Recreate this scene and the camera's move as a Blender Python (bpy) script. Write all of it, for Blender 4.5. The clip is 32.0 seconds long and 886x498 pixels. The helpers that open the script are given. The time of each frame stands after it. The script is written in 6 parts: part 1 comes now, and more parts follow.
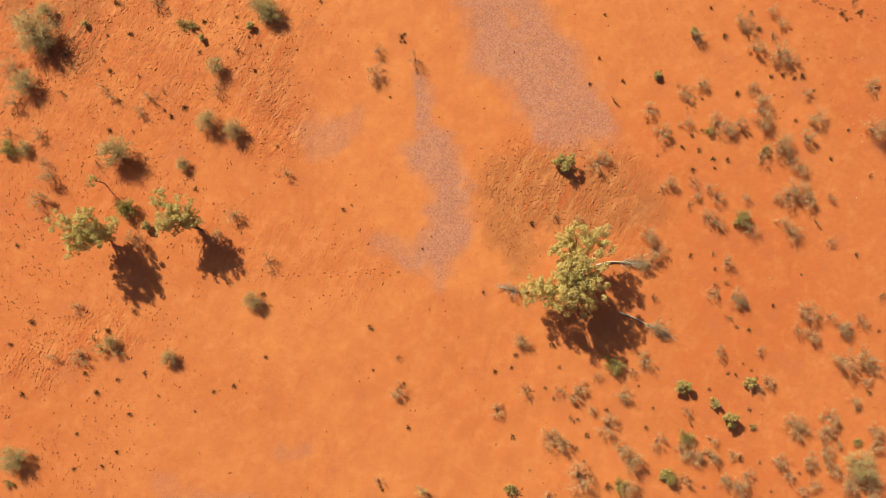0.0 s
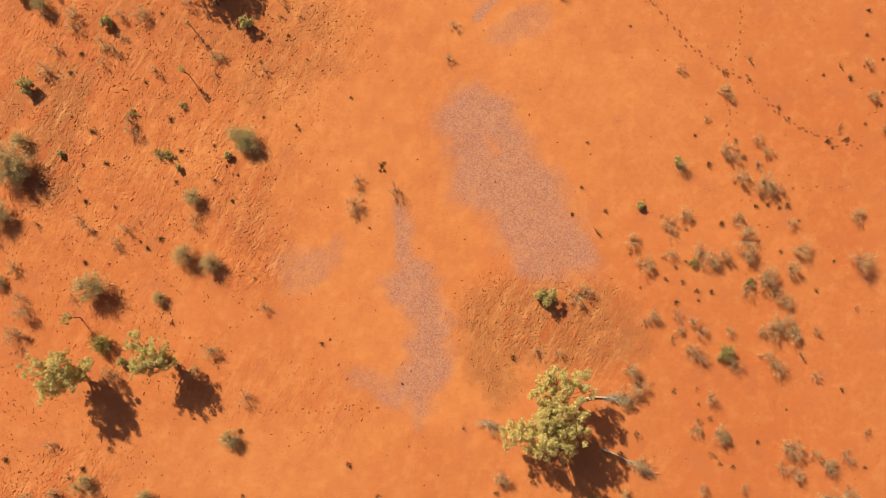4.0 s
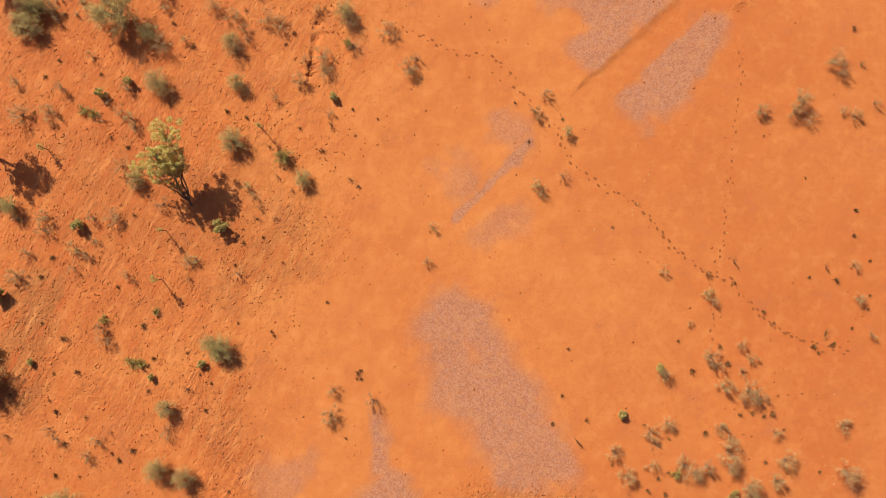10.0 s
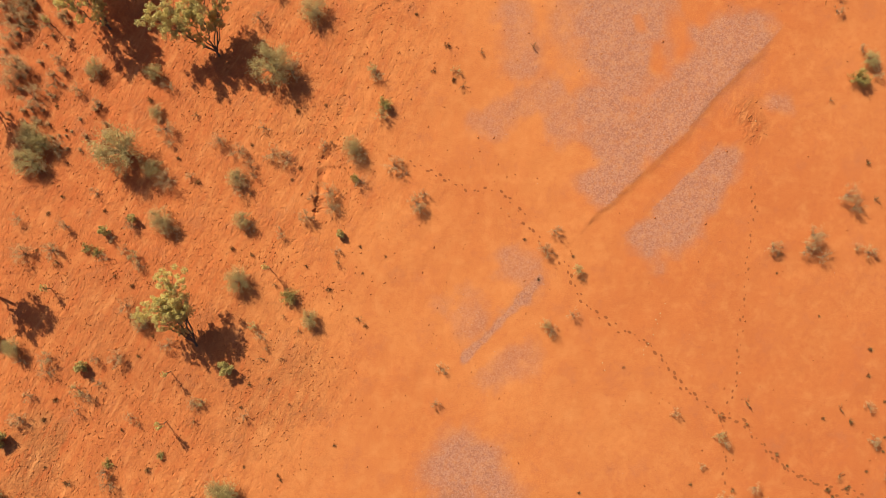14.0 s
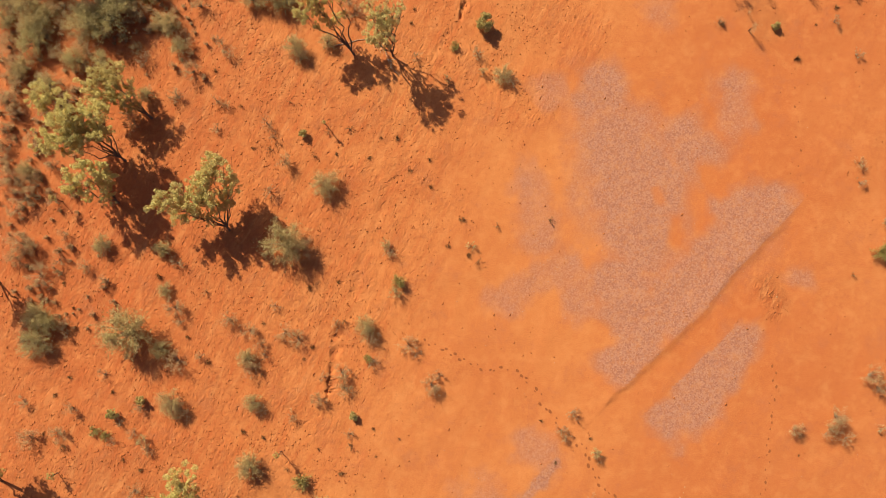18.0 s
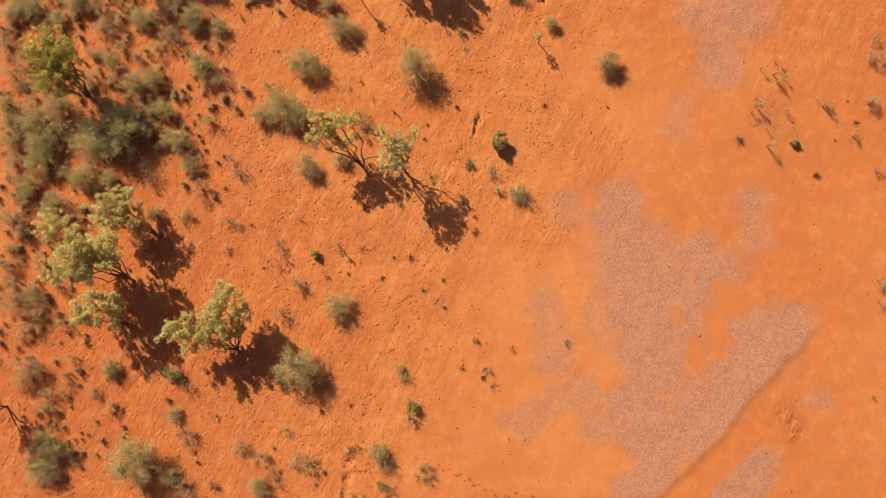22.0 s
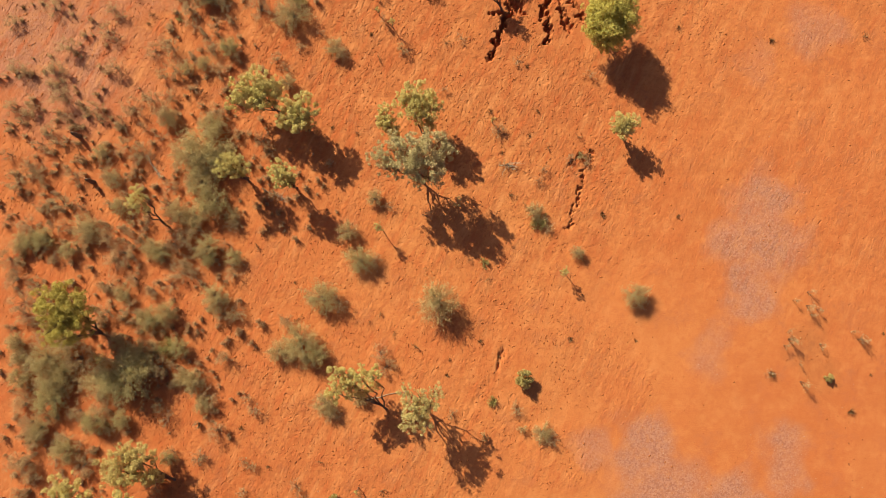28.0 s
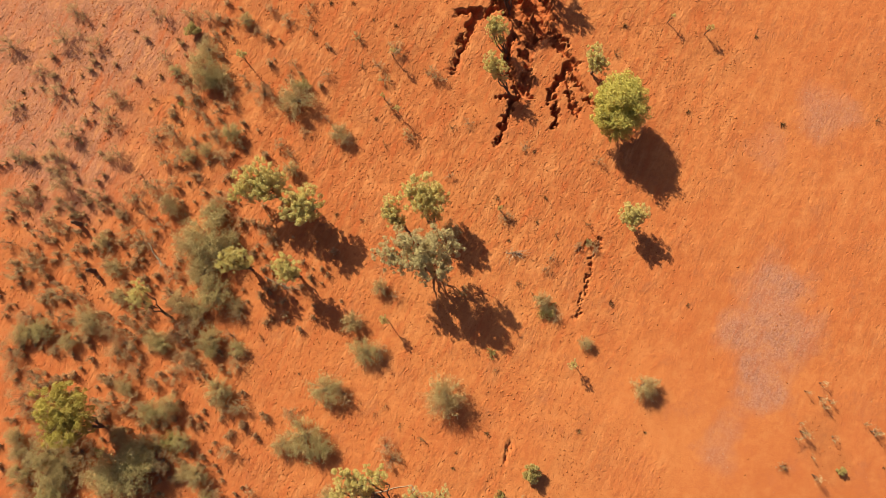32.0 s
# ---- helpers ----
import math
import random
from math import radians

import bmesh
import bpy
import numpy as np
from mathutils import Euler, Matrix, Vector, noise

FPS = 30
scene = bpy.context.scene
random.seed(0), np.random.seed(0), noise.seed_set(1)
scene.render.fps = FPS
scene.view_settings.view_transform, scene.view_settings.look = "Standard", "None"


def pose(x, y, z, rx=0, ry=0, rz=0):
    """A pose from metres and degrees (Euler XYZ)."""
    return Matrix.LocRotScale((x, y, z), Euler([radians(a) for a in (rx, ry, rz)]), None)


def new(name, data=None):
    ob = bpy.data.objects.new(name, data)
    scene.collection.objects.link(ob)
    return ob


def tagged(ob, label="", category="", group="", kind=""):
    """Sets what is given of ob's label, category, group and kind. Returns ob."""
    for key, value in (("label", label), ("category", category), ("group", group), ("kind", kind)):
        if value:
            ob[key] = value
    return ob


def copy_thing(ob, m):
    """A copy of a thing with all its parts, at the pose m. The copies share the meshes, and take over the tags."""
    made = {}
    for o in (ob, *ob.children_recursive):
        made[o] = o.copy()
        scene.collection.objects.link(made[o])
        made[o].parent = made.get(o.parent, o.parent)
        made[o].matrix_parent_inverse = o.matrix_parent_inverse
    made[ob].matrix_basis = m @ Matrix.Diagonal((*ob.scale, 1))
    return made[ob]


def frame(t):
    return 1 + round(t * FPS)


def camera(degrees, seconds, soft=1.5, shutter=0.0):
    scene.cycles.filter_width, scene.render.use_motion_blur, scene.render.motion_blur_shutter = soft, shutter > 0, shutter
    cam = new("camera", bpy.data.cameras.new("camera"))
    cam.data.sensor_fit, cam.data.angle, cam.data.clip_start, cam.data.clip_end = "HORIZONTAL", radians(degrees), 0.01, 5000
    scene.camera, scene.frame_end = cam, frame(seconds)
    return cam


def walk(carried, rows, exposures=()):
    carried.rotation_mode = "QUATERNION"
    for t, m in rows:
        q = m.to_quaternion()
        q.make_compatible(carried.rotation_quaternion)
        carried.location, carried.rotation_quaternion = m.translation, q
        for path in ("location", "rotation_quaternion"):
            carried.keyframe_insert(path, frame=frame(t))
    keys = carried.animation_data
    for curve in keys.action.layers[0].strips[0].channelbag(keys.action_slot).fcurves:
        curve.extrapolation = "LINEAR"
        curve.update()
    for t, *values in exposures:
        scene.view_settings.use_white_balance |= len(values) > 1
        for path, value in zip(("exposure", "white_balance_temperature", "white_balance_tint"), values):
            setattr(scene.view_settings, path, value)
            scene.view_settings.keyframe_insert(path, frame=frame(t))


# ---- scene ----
cam = camera(74.0, 32.0, soft=0.9)
# seconds, then the eye: metres to the right, ahead and up; the drone holds its gimbal still
ROWS = [
    (0, -0, -0, 41.295),
    (0.5, 0.148, 1.113, 41.3),
    (1, 0.321, 2.237, 41.306),
    (1.5, 0.465, 3.381, 41.314),
    (2, 0.617, 4.544, 41.322),
    (2.5, 0.803, 5.724, 41.332),
    (3, 0.996, 6.923, 41.343),
    (3.5, 1.193, 8.144, 41.354),
    (5.5, 2.053, 13.32, 41.405),
    (6, 2.255, 14.662, 41.419),
    (6.5, 2.428, 15.976, 41.432),
    (7, 2.6, 17.281, 41.446),
    (7.5, 2.739, 18.542, 41.459),
    (8, 2.829, 19.751, 41.473),
    (8.5, 2.906, 20.892, 41.486),
    (9, 2.94, 21.958, 41.498),
    (9.5, 2.964, 22.978, 41.511),
    (10, 2.944, 24.018, 41.522),
    (10.5, 2.912, 25.079, 41.534),
    (11, 2.899, 26.175, 41.544),
    (11.5, 2.859, 27.329, 41.554),
    (12, 2.798, 28.562, 41.563),
    (12.5, 2.731, 29.833, 41.571),
    (13, 2.631, 31.13, 41.578),
    (13.5, 2.503, 32.452, 41.584),
    (14, 2.346, 33.883, 41.589),
    (14.5, 2.186, 35.374, 41.593),
    (16.5, 1.64, 41.901, 41.599),
    (17, 1.524, 43.529, 41.597),
    (17.5, 1.415, 45.091, 41.594),
    (18, 1.302, 46.557, 41.59),
    (18.5, 1.204, 47.929, 41.585),
    (19, 1.095, 49.174, 41.579),
    (19.5, 0.979, 50.304, 41.571),
    (20, 0.865, 51.347, 41.562),
    (20.5, 0.75, 52.305, 41.552),
    (21, 0.626, 53.216, 41.54),
    (21.5, 0.489, 54.14, 41.527),
    (22, 0.325, 55.139, 41.513),
    (22.5, 0.172, 56.33, 41.498),
    (23, 0.019, 57.744, 41.482),
    (23.5, -0.125, 59.31, 41.465),
    (24, -0.289, 60.912, 41.446),
    (24.5, -0.456, 62.523, 41.426),
    (25, -0.609, 64.057, 41.406),
    (25.5, -0.742, 65.564, 41.384),
    (26, -0.856, 67.001, 41.361),
    (26.5, -0.94, 68.435, 41.338),
    (28.5, -1.335, 72.663, 41.236),
    (29, -1.42, 73.476, 41.208),
    (29.5, -1.486, 74.23, 41.181),
    (30, -1.513, 74.933, 41.153),
    (30.5, -1.547, 75.671, 41.124),
    (31, -1.569, 76.508, 41.095),
    (31.5, -1.619, 77.291, 41.066),
    (32, -1.663, 78.04, 41.037),
]
walk(cam, [(t, pose(x, y, z, 3.819, -0.425, 0)) for t, x, y, z in ROWS])

# ---- light: a low clear-sky sun from the upper left of the picture ----
SUN_ELEVATION, SUN_HEADING = 32.0, 39.0          # degrees above the ground; shadows run this far from -y towards +x
away = Vector((math.sin(radians(SUN_HEADING)), -math.cos(radians(SUN_HEADING)), 0))
sun = new("sun", bpy.data.lights.new("sun", "SUN"))
sun.data.energy, sun.data.angle, sun.data.color = 5.0, radians(0.55), (1.0, 0.985, 0.64)
sun.rotation_euler = (away * math.cos(radians(SUN_ELEVATION)) - Vector((0, 0, math.sin(radians(SUN_ELEVATION))))).to_track_quat("-Z", "Y").to_euler()
world = bpy.data.worlds.new("sky")
scene.world, world.use_nodes = world, True
sky = world.node_tree.nodes.new("ShaderNodeTexSky")
sky.sky_type, sky.sun_disc, sky.sun_elevation, sky.dust_density = "NISHITA", False, radians(SUN_ELEVATION), 2.5
sky.ozone_density, sky.air_density = 1.0, 0.8
sky.sun_rotation = math.atan2(-away.x, -away.y)
world.node_tree.links.new(sky.outputs[0], world.node_tree.nodes["Background"].inputs[0])
world.node_tree.nodes["Background"].inputs[1].default_value = 0.05
scene.view_settings.exposure = 0.9


# ---- materials ----
class Nodes:
    """A short way to wire a material."""

    def __init__(self, name, rough=0.9):
        self.mat = bpy.data.materials.new(name)
        self.mat.use_nodes = True
        self.t = self.mat.node_tree
        self.b = self.t.nodes["Principled BSDF"]
        self.b.inputs["Roughness"].default_value = rough
        self.b.inputs["Specular IOR Level"].default_value = 0.15

    def add(self, kind, **values):
        n = self.t.nodes.new(kind)
        for k, v in values.items():
            n.inputs[k].default_value = v
        return n

    def link(self, a, b):
        self.t.links.new(a, b)

    def noise(self, vec, scale, detail=4.0, rough=0.55):
        n = self.add("ShaderNodeTexNoise", Scale=scale, Detail=detail, Roughness=rough)
        self.link(vec, n.inputs["Vector"])
        return n.outputs["Fac"]

    def mix(self, fac, a, b, mode="MIX"):
        n = self.t.nodes.new("ShaderNodeMix")
        n.data_type, n.blend_type = "RGBA", mode
        for sock, v in ((n.inputs[0], fac), (n.inputs[6], a), (n.inputs[7], b)):
            if isinstance(v, (int, float)):
                sock.default_value = v
            elif isinstance(v, tuple):
                sock.default_value = (*v, 1)
            else:
                self.link(v, sock)
        return n.outputs[2]

    def span(self, x, lo, hi, to0=0.0, to1=1.0):
        n = self.add("ShaderNodeMapRange")
        n.inputs[1].default_value, n.inputs[2].default_value, n.inputs[3].default_value, n.inputs[4].default_value = lo, hi, to0, to1
        self.link(x, n.inputs[0])
        return n.outputs[0]

    def sum(self, a, b, op="ADD"):
        n = self.t.nodes.new("ShaderNodeMath")
        n.operation = op
        for i, v in enumerate((a, b)):
            if isinstance(v, (int, float)):
                n.inputs[i].default_value = v
            else:
                self.link(v, n.inputs[i])
        return n.outputs[0]

    def bump(self, height, strength, distance):
        n = self.add("ShaderNodeBump", Strength=strength, Distance=distance)
        self.link(height, n.inputs["Height"])
        self.link(n.outputs[0], self.b.inputs["Normal"])


def attribute(w, name):
    n = w.t.nodes.new("ShaderNodeAttribute")
    n.attribute_name = name
    return n.outputs["Fac"]


def soil_material():
    w = Nodes("red_sand", 0.95)
    p = w.t.nodes.new("ShaderNodeNewGeometry").outputs["Position"]
    broad, patchy, mid, fine = w.noise(p, 0.07, 5), w.noise(p, 0.45, 5, 0.6), w.noise(p, 2.6, 5, 0.65), w.noise(p, 14.0, 4, 0.7)
    red, rough, stones, litter_tone = [attribute(w, k) for k in ("red", "rough", "stones", "litter_tone")]
    c = w.mix(w.span(w.sum(broad, w.sum(patchy, 0.55, "MULTIPLY")), 0.58, 0.94), SAND_PALE, SAND_DEEP)
    # redder spots and hollows, plus the lens falloff painted along both sides
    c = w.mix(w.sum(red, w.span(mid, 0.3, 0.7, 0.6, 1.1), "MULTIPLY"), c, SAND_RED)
    c = w.mix(w.span(mid, 0.50, 0.76, 0.0, 0.35), c, SAND_RED)
    c = w.mix(w.sum(w.span(w.noise(p, 1.1, 6, 0.7), 0.52, 0.68, 0.0, 0.6), rough, "MULTIPLY"), c, SAND_RED)
    # trodden, stained sand where the ground is rough
    c = w.mix(w.sum(w.span(w.noise(p, 4.3, 5, 0.7), 0.50, 0.64, 0.0, 0.55), w.sum(rough, 0.10), "MULTIPLY"), c, SAND_DARK)
    c = w.mix(w.sum(w.span(w.noise(p, 0.23, 5, 0.6), 0.44, 0.66, 0.0, 0.5), w.sum(rough, 0.25), "MULTIPLY"), c, SAND_RED)
    # pebble pavement: a mauve-grey skin of fine stones, worn through in places
    s = w.span(w.sum(stones, w.sum(w.sum(w.sum(patchy, -0.5), 0.9, "MULTIPLY"), w.sum(w.sum(mid, -0.5), 0.5, "MULTIPLY"))), 0.05, 0.80)
    grain = w.add("ShaderNodeTexVoronoi", Scale=11.0)
    w.link(p, grain.inputs["Vector"])
    shade = w.t.nodes.new("ShaderNodeSeparateColor")
    w.link(grain.outputs["Color"], shade.inputs[0])
    pave = w.mix(w.span(shade.outputs[0], 0.1, 0.9), PEBBLE_DARK, PEBBLE_PALE)
    pave = w.mix(w.span(mid, 0.46, 0.70, 0.0, 0.4), pave, SAND_PALE)
    pave = w.mix(w.span(shade.outputs[1], 0.88, 0.93, 0.0, 0.7), pave, PEBBLE_LIGHT)
    c = w.mix(w.sum(s, 0.92, "MULTIPLY"), c, pave)
    # leaf litter and dust crust, and a broad darker tone on the left side
    l = w.span(w.sum(litter_tone, w.sum(w.sum(mid, -0.5), w.sum(w.sum(patchy, -0.5), 0.8, "MULTIPLY"))), 0.15, 0.95)
    c = w.mix(w.sum(l, w.span(fine, 0.35, 0.62, 0.25, 0.85), "MULTIPLY"), c, LITTER)
    c = w.mix(w.span(fine, 0.40, 0.78, 0.0, 0.42), c, SAND_DARK)
    c = w.mix(w.span(fine, 0.25, 0.45, 0.30, 0.0), c, SAND_LIGHT)
    c = w.mix(w.span(w.noise(p, 0.9, 6, 0.68), 0.30, 0.50, 0.28, 0.0), c, SAND_LIGHT)
    # specks: dung, grit and wisps of dead grass
    for scale, edge in ((1.7, 0.07), (4.2, 0.11)):
        dot = w.add("ShaderNodeTexVoronoi", Scale=scale)
        w.link(p, dot.inputs["Vector"])
        c = w.mix(w.sum(w.span(dot.outputs["Distance"], edge * 0.6, edge, 0.65, 0.0), w.span(patchy, 0.42, 0.58), "MULTIPLY"), c, SAND_DARK)
    # stains along the wash lines, from upper right to lower left
    run = w.add("ShaderNodeMapping", Rotation=(0, 0, radians(-27)), Scale=(0.9, 4.5, 1.0))
    run.vector_type = "TEXTURE"
    w.link(p, run.inputs["Vector"])
    streak = w.noise(run.outputs[0], 1.5, 6, 0.68)
    c = w.mix(w.sum(w.span(streak, 0.52, 0.64, 0.0, 0.75), w.sum(rough, 0.12), "MULTIPLY"), c, SAND_RED)
    c = w.mix(w.sum(w.span(streak, 0.34, 0.47, 0.55, 0.0), w.sum(rough, 0.12), "MULTIPLY"), c, SAND_LIGHT)
    w.link(c, w.b.inputs["Base Color"])
    # wash ripples run across the slope where the ground is rough
    turn = w.add("ShaderNodeMapping", Rotation=(0, 0, radians(-27)), Scale=(0.75, 1.15, 1.0))
    turn.vector_type = "TEXTURE"
    w.link(p, turn.inputs["Vector"])
    ripple = w.noise(turn.outputs[0], 2.4, 4, 0.6)
    lumps = w.sum(w.sum(w.sum(ripple, w.sum(w.noise(p, 5.5, 3, 0.5), 0.35, "MULTIPLY")), w.sum(w.span(patchy, 0.35, 0.6, 0.35, 1.0), w.sum(w.sum(rough, 0.85, "MULTIPLY"), 0.14), "MULTIPLY"), "MULTIPLY"), w.sum(fine, 0.05, "MULTIPLY"))
    rill = w.noise(run.outputs[0], 3.2, 3, 0.5)
    lumps = w.sum(lumps, w.sum(w.span(rill, 0.50, 0.62, 0.0, 0.14), w.sum(rough, w.span(patchy, 0.42, 0.56), "MULTIPLY"), "MULTIPLY"))
    jitter = w.add("ShaderNodeTexNoise", Scale=1.3, Detail=3.0)
    w.link(p, jitter.inputs["Vector"])
    warp = w.t.nodes.new("ShaderNodeVectorMath")
    warp.operation = "MULTIPLY_ADD"
    warp.inputs[1].default_value = (0.9, 0.9, 0)
    w.link(jitter.outputs["Color"], warp.inputs[0])
    w.link(turn.outputs[0], warp.inputs[2])
    warped = warp.outputs[0]
    # trampled hollows, a hoof wide, where the ground is soft and rough
    for scale, wide, deep in ((1.6, 0.24, 0.60), (3.1, 0.28, 0.46)):
        hoof = w.add("ShaderNodeTexVoronoi", Scale=scale)
        hoof.voronoi_dimensions, hoof.feature = "2D", "SMOOTH_F1"
        hoof.inputs["Smoothness"].default_value = 0.15
        w.link(warped, hoof.inputs["Vector"])
        pick = w.t.nodes.new("ShaderNodeSeparateColor")
        w.link(hoof.outputs["Color"], pick.inputs[0])
        dip = w.sum(w.span(hoof.outputs["Distance"], 0.04, wide, -deep, 0.0), w.span(pick.outputs[0], 0.3, 0.95), "MULTIPLY")
        lumps = w.sum(lumps, w.sum(dip, w.sum(rough, w.span(mid, 0.38, 0.58, 0.2, 1.0), "MULTIPLY"), "MULTIPLY"))
    grit = w.sum(lumps, w.sum(w.sum(s, w.span(grain.outputs["Distance"], 0.0, 0.5, 1.0, 0.0), "MULTIPLY"), 0.09, "MULTIPLY"))
    w.bump(grit, 1.0, 0.11)
    return w.mat


def leaf_material(name, a, b, c, glow=0.35):
    """Leaves that differ from plant to plant and from leaf to leaf, and let some light through."""
    w = Nodes(name, 0.6)
    rnd = w.t.nodes.new("ShaderNodeObjectInfo").outputs["Random"]
    isl = w.t.nodes.new("ShaderNodeNewGeometry").outputs["Random Per Island"]
    col = w.mix(isl, a, b)
    col = w.mix(w.sum(rnd, 0.55, "MULTIPLY"), col, c)
    w.link(col, w.b.inputs["Base Color"])
    tr = w.add("ShaderNodeBsdfTranslucent")
    w.link(col, tr.inputs[0])
    m = w.add("ShaderNodeMixShader", Fac=glow)
    w.link(w.b.outputs[0], m.inputs[1])
    w.link(tr.outputs[0], m.inputs[2])
    w.link(m.outputs[0], w.t.nodes["Material Output"].inputs[0])
    return w.mat


def plain_material(name, a, b, scale, rough=0.9, bump=0.3):
    w = Nodes(name, rough)
    p = w.t.nodes.new("ShaderNodeNewGeometry").outputs["Position"]
    n = w.noise(p, scale, 5, 0.65)
    isl = w.t.nodes.new("ShaderNodeNewGeometry").outputs["Random Per Island"]
    w.link(w.mix(w.sum(w.span(n, 0.3, 0.7, 0.0, 0.6), w.sum(isl, 0.4, "MULTIPLY")), a, b), w.b.inputs["Base Color"])
    w.bump(n, bump, 0.02)
    return w.mat


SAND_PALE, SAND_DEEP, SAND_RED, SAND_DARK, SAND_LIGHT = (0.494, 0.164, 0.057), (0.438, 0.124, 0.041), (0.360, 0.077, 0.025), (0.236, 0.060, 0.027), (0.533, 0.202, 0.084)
PEBBLE_LIGHT = (0.42, 0.20, 0.148)
PEBBLE_DARK, PEBBLE_PALE, LITTER = (0.262, 0.104, 0.078), (0.370, 0.165, 0.126), (0.229, 0.088, 0.036)
SOIL = soil_material()
LEAF = {
    "yellow": leaf_material("yellow_green_leaves", (0.66, 0.53, 0.22), (0.5, 0.415, 0.16), (0.6, 0.46, 0.21), 0.5),
    "olive": leaf_material("olive_leaves", (0.62, 0.485, 0.2), (0.46, 0.37, 0.145), (0.56, 0.425, 0.195), 0.5),
    "pale": leaf_material("pale_olive_leaves", (0.62, 0.5, 0.235), (0.47, 0.39, 0.17), (0.58, 0.44, 0.22), 0.5),
    "grey": leaf_material("grey_green_leaves", (0.55, 0.44, 0.25), (0.43, 0.35, 0.19), (0.5, 0.39, 0.22), 0.5),
    "green": leaf_material("fresh_green_leaves", (0.52, 0.41, 0.105), (0.38, 0.3, 0.075), (0.45, 0.34, 0.1), 0.45),
    "dome": leaf_material("bright_green_leaves", (0.6, 0.495, 0.145), (0.45, 0.385, 0.11), (0.54, 0.44, 0.13), 0.5),
    "mulga": leaf_material("grey_mulga_needles", (0.53, 0.405, 0.20), (0.38, 0.30, 0.145), (0.53, 0.345, 0.19), 0.45),
    "bush": leaf_material("green_bush_leaves", (0.47, 0.355, 0.14), (0.34, 0.265, 0.1), (0.43, 0.305, 0.135), 0.45),
    "golden": leaf_material("mustard_bush_leaves", (0.434, 0.329, 0.118), (0.322, 0.254, 0.093), (0.372, 0.285, 0.130), 0.45),
    "salt": leaf_material("grey_saltbush_leaves", (0.54, 0.37, 0.215), (0.4, 0.275, 0.155), (0.55, 0.315, 0.175), 0.48),
    "dry": leaf_material("dry_grey_twigs", (0.48, 0.315, 0.185), (0.34, 0.22, 0.13), (0.47, 0.265, 0.15), 0.48),
    "pale_straw": leaf_material("pale_straw_tufts", (0.533, 0.409, 0.248), (0.409, 0.291, 0.167), (0.484, 0.347, 0.198), 0.4),
    "straw": leaf_material("brown_grass", (0.298, 0.155, 0.074), (0.205, 0.105, 0.053), (0.310, 0.149, 0.062), 0.35),
}
BARK = plain_material("dark_bark", (0.105, 0.050, 0.032), (0.174, 0.093, 0.062), 14.0)
DEADWOOD = plain_material("weathered_wood", (0.459, 0.372, 0.298), (0.310, 0.229, 0.174), 10.0)
TWIG = plain_material("grey_brown_twigs", (0.20, 0.125, 0.085), (0.33, 0.23, 0.165), 12.0)
STONE = plain_material("pebble_stone", (0.335, 0.140, 0.096), (0.459, 0.248, 0.186), 9.0, 0.8)
CLOD = plain_material("red_clods", (0.291, 0.081, 0.026), (0.434, 0.131, 0.043), 7.0)
PALE = plain_material("bleached_dung", (0.484, 0.372, 0.260), (0.384, 0.260, 0.161), 8.0)


# ---- mesh tools ----
def mesh_from(name, verts, faces, material):
    """A mesh from an array of corners and an array of faces that all have the same number of corners."""
    verts, faces = np.asarray(verts, np.float32), np.asarray(faces, np.int32)
    me = bpy.data.meshes.new(name)
    me.vertices.add(len(verts))
    me.vertices.foreach_set("co", verts.ravel())
    k = faces.shape[1]
    me.loops.add(faces.size)
    me.loops.foreach_set("vertex_index", faces.ravel())
    me.polygons.add(len(faces))
    me.polygons.foreach_set("loop_start", np.arange(0, faces.size, k, dtype=np.int32))
    me.update(calc_edges=True)
    me.materials.append(material)
    return me


def unit(v):
    return v / np.maximum(np.linalg.norm(v, axis=-1, keepdims=True), 1e-9)


def blades(centres, along, across, length, width):
    """Narrow pointed leaves: one slim triangle for each centre."""
    a, b = along * (length / 2)[:, None], across * (width / 2)[:, None]
    n = len(centres)
    v = np.stack([centres - a + b, centres + a, centres - a - b], 1).reshape(-1, 3)
    return v, np.arange(3 * n).reshape(n, 3)


def tubes(chains, sides=4):
    """Tapered tubes: each chain is an array of points with a radius for each."""
    V, Fc, base = [], [], 0
    ang = np.arange(sides) * 2 * np.pi / sides
    for pts, rad in chains:
        pts = np.asarray(pts, float)
        d = unit(np.gradient(pts, axis=0))
        u = unit(np.cross(d, np.where(np.abs(d[:, 2:3]) > 0.9, (1.0, 0, 0), (0, 0, 1.0))))
        w = np.cross(d, u)
        ring = pts[:, None] + np.asarray(rad)[:, None, None] * (np.cos(ang)[None, :, None] * u[:, None] + np.sin(ang)[None, :, None] * w[:, None])
        V.append(ring.reshape(-1, 3))
        for i in range(len(pts) - 1):
            for j in range(sides):
                a, b = base + i * sides + j, base + i * sides + (j + 1) % sides
                Fc.append((a, b, b + sides, a + sides))
        base += len(pts) * sides
    return np.concatenate(V), np.array(Fc)


def bowed(rng, a, b, n, sag):
    """A crooked line from a to b."""
    a, b = np.asarray(a, float), np.asarray(b, float)
    t = np.linspace(0, 1, n)[:, None]
    k = rng.normal(0, sag, (n, 3)) * np.linalg.norm(b - a)
    k[0] = k[-1] = 0
    return a + (b - a) * t + k * np.sin(np.pi * t)


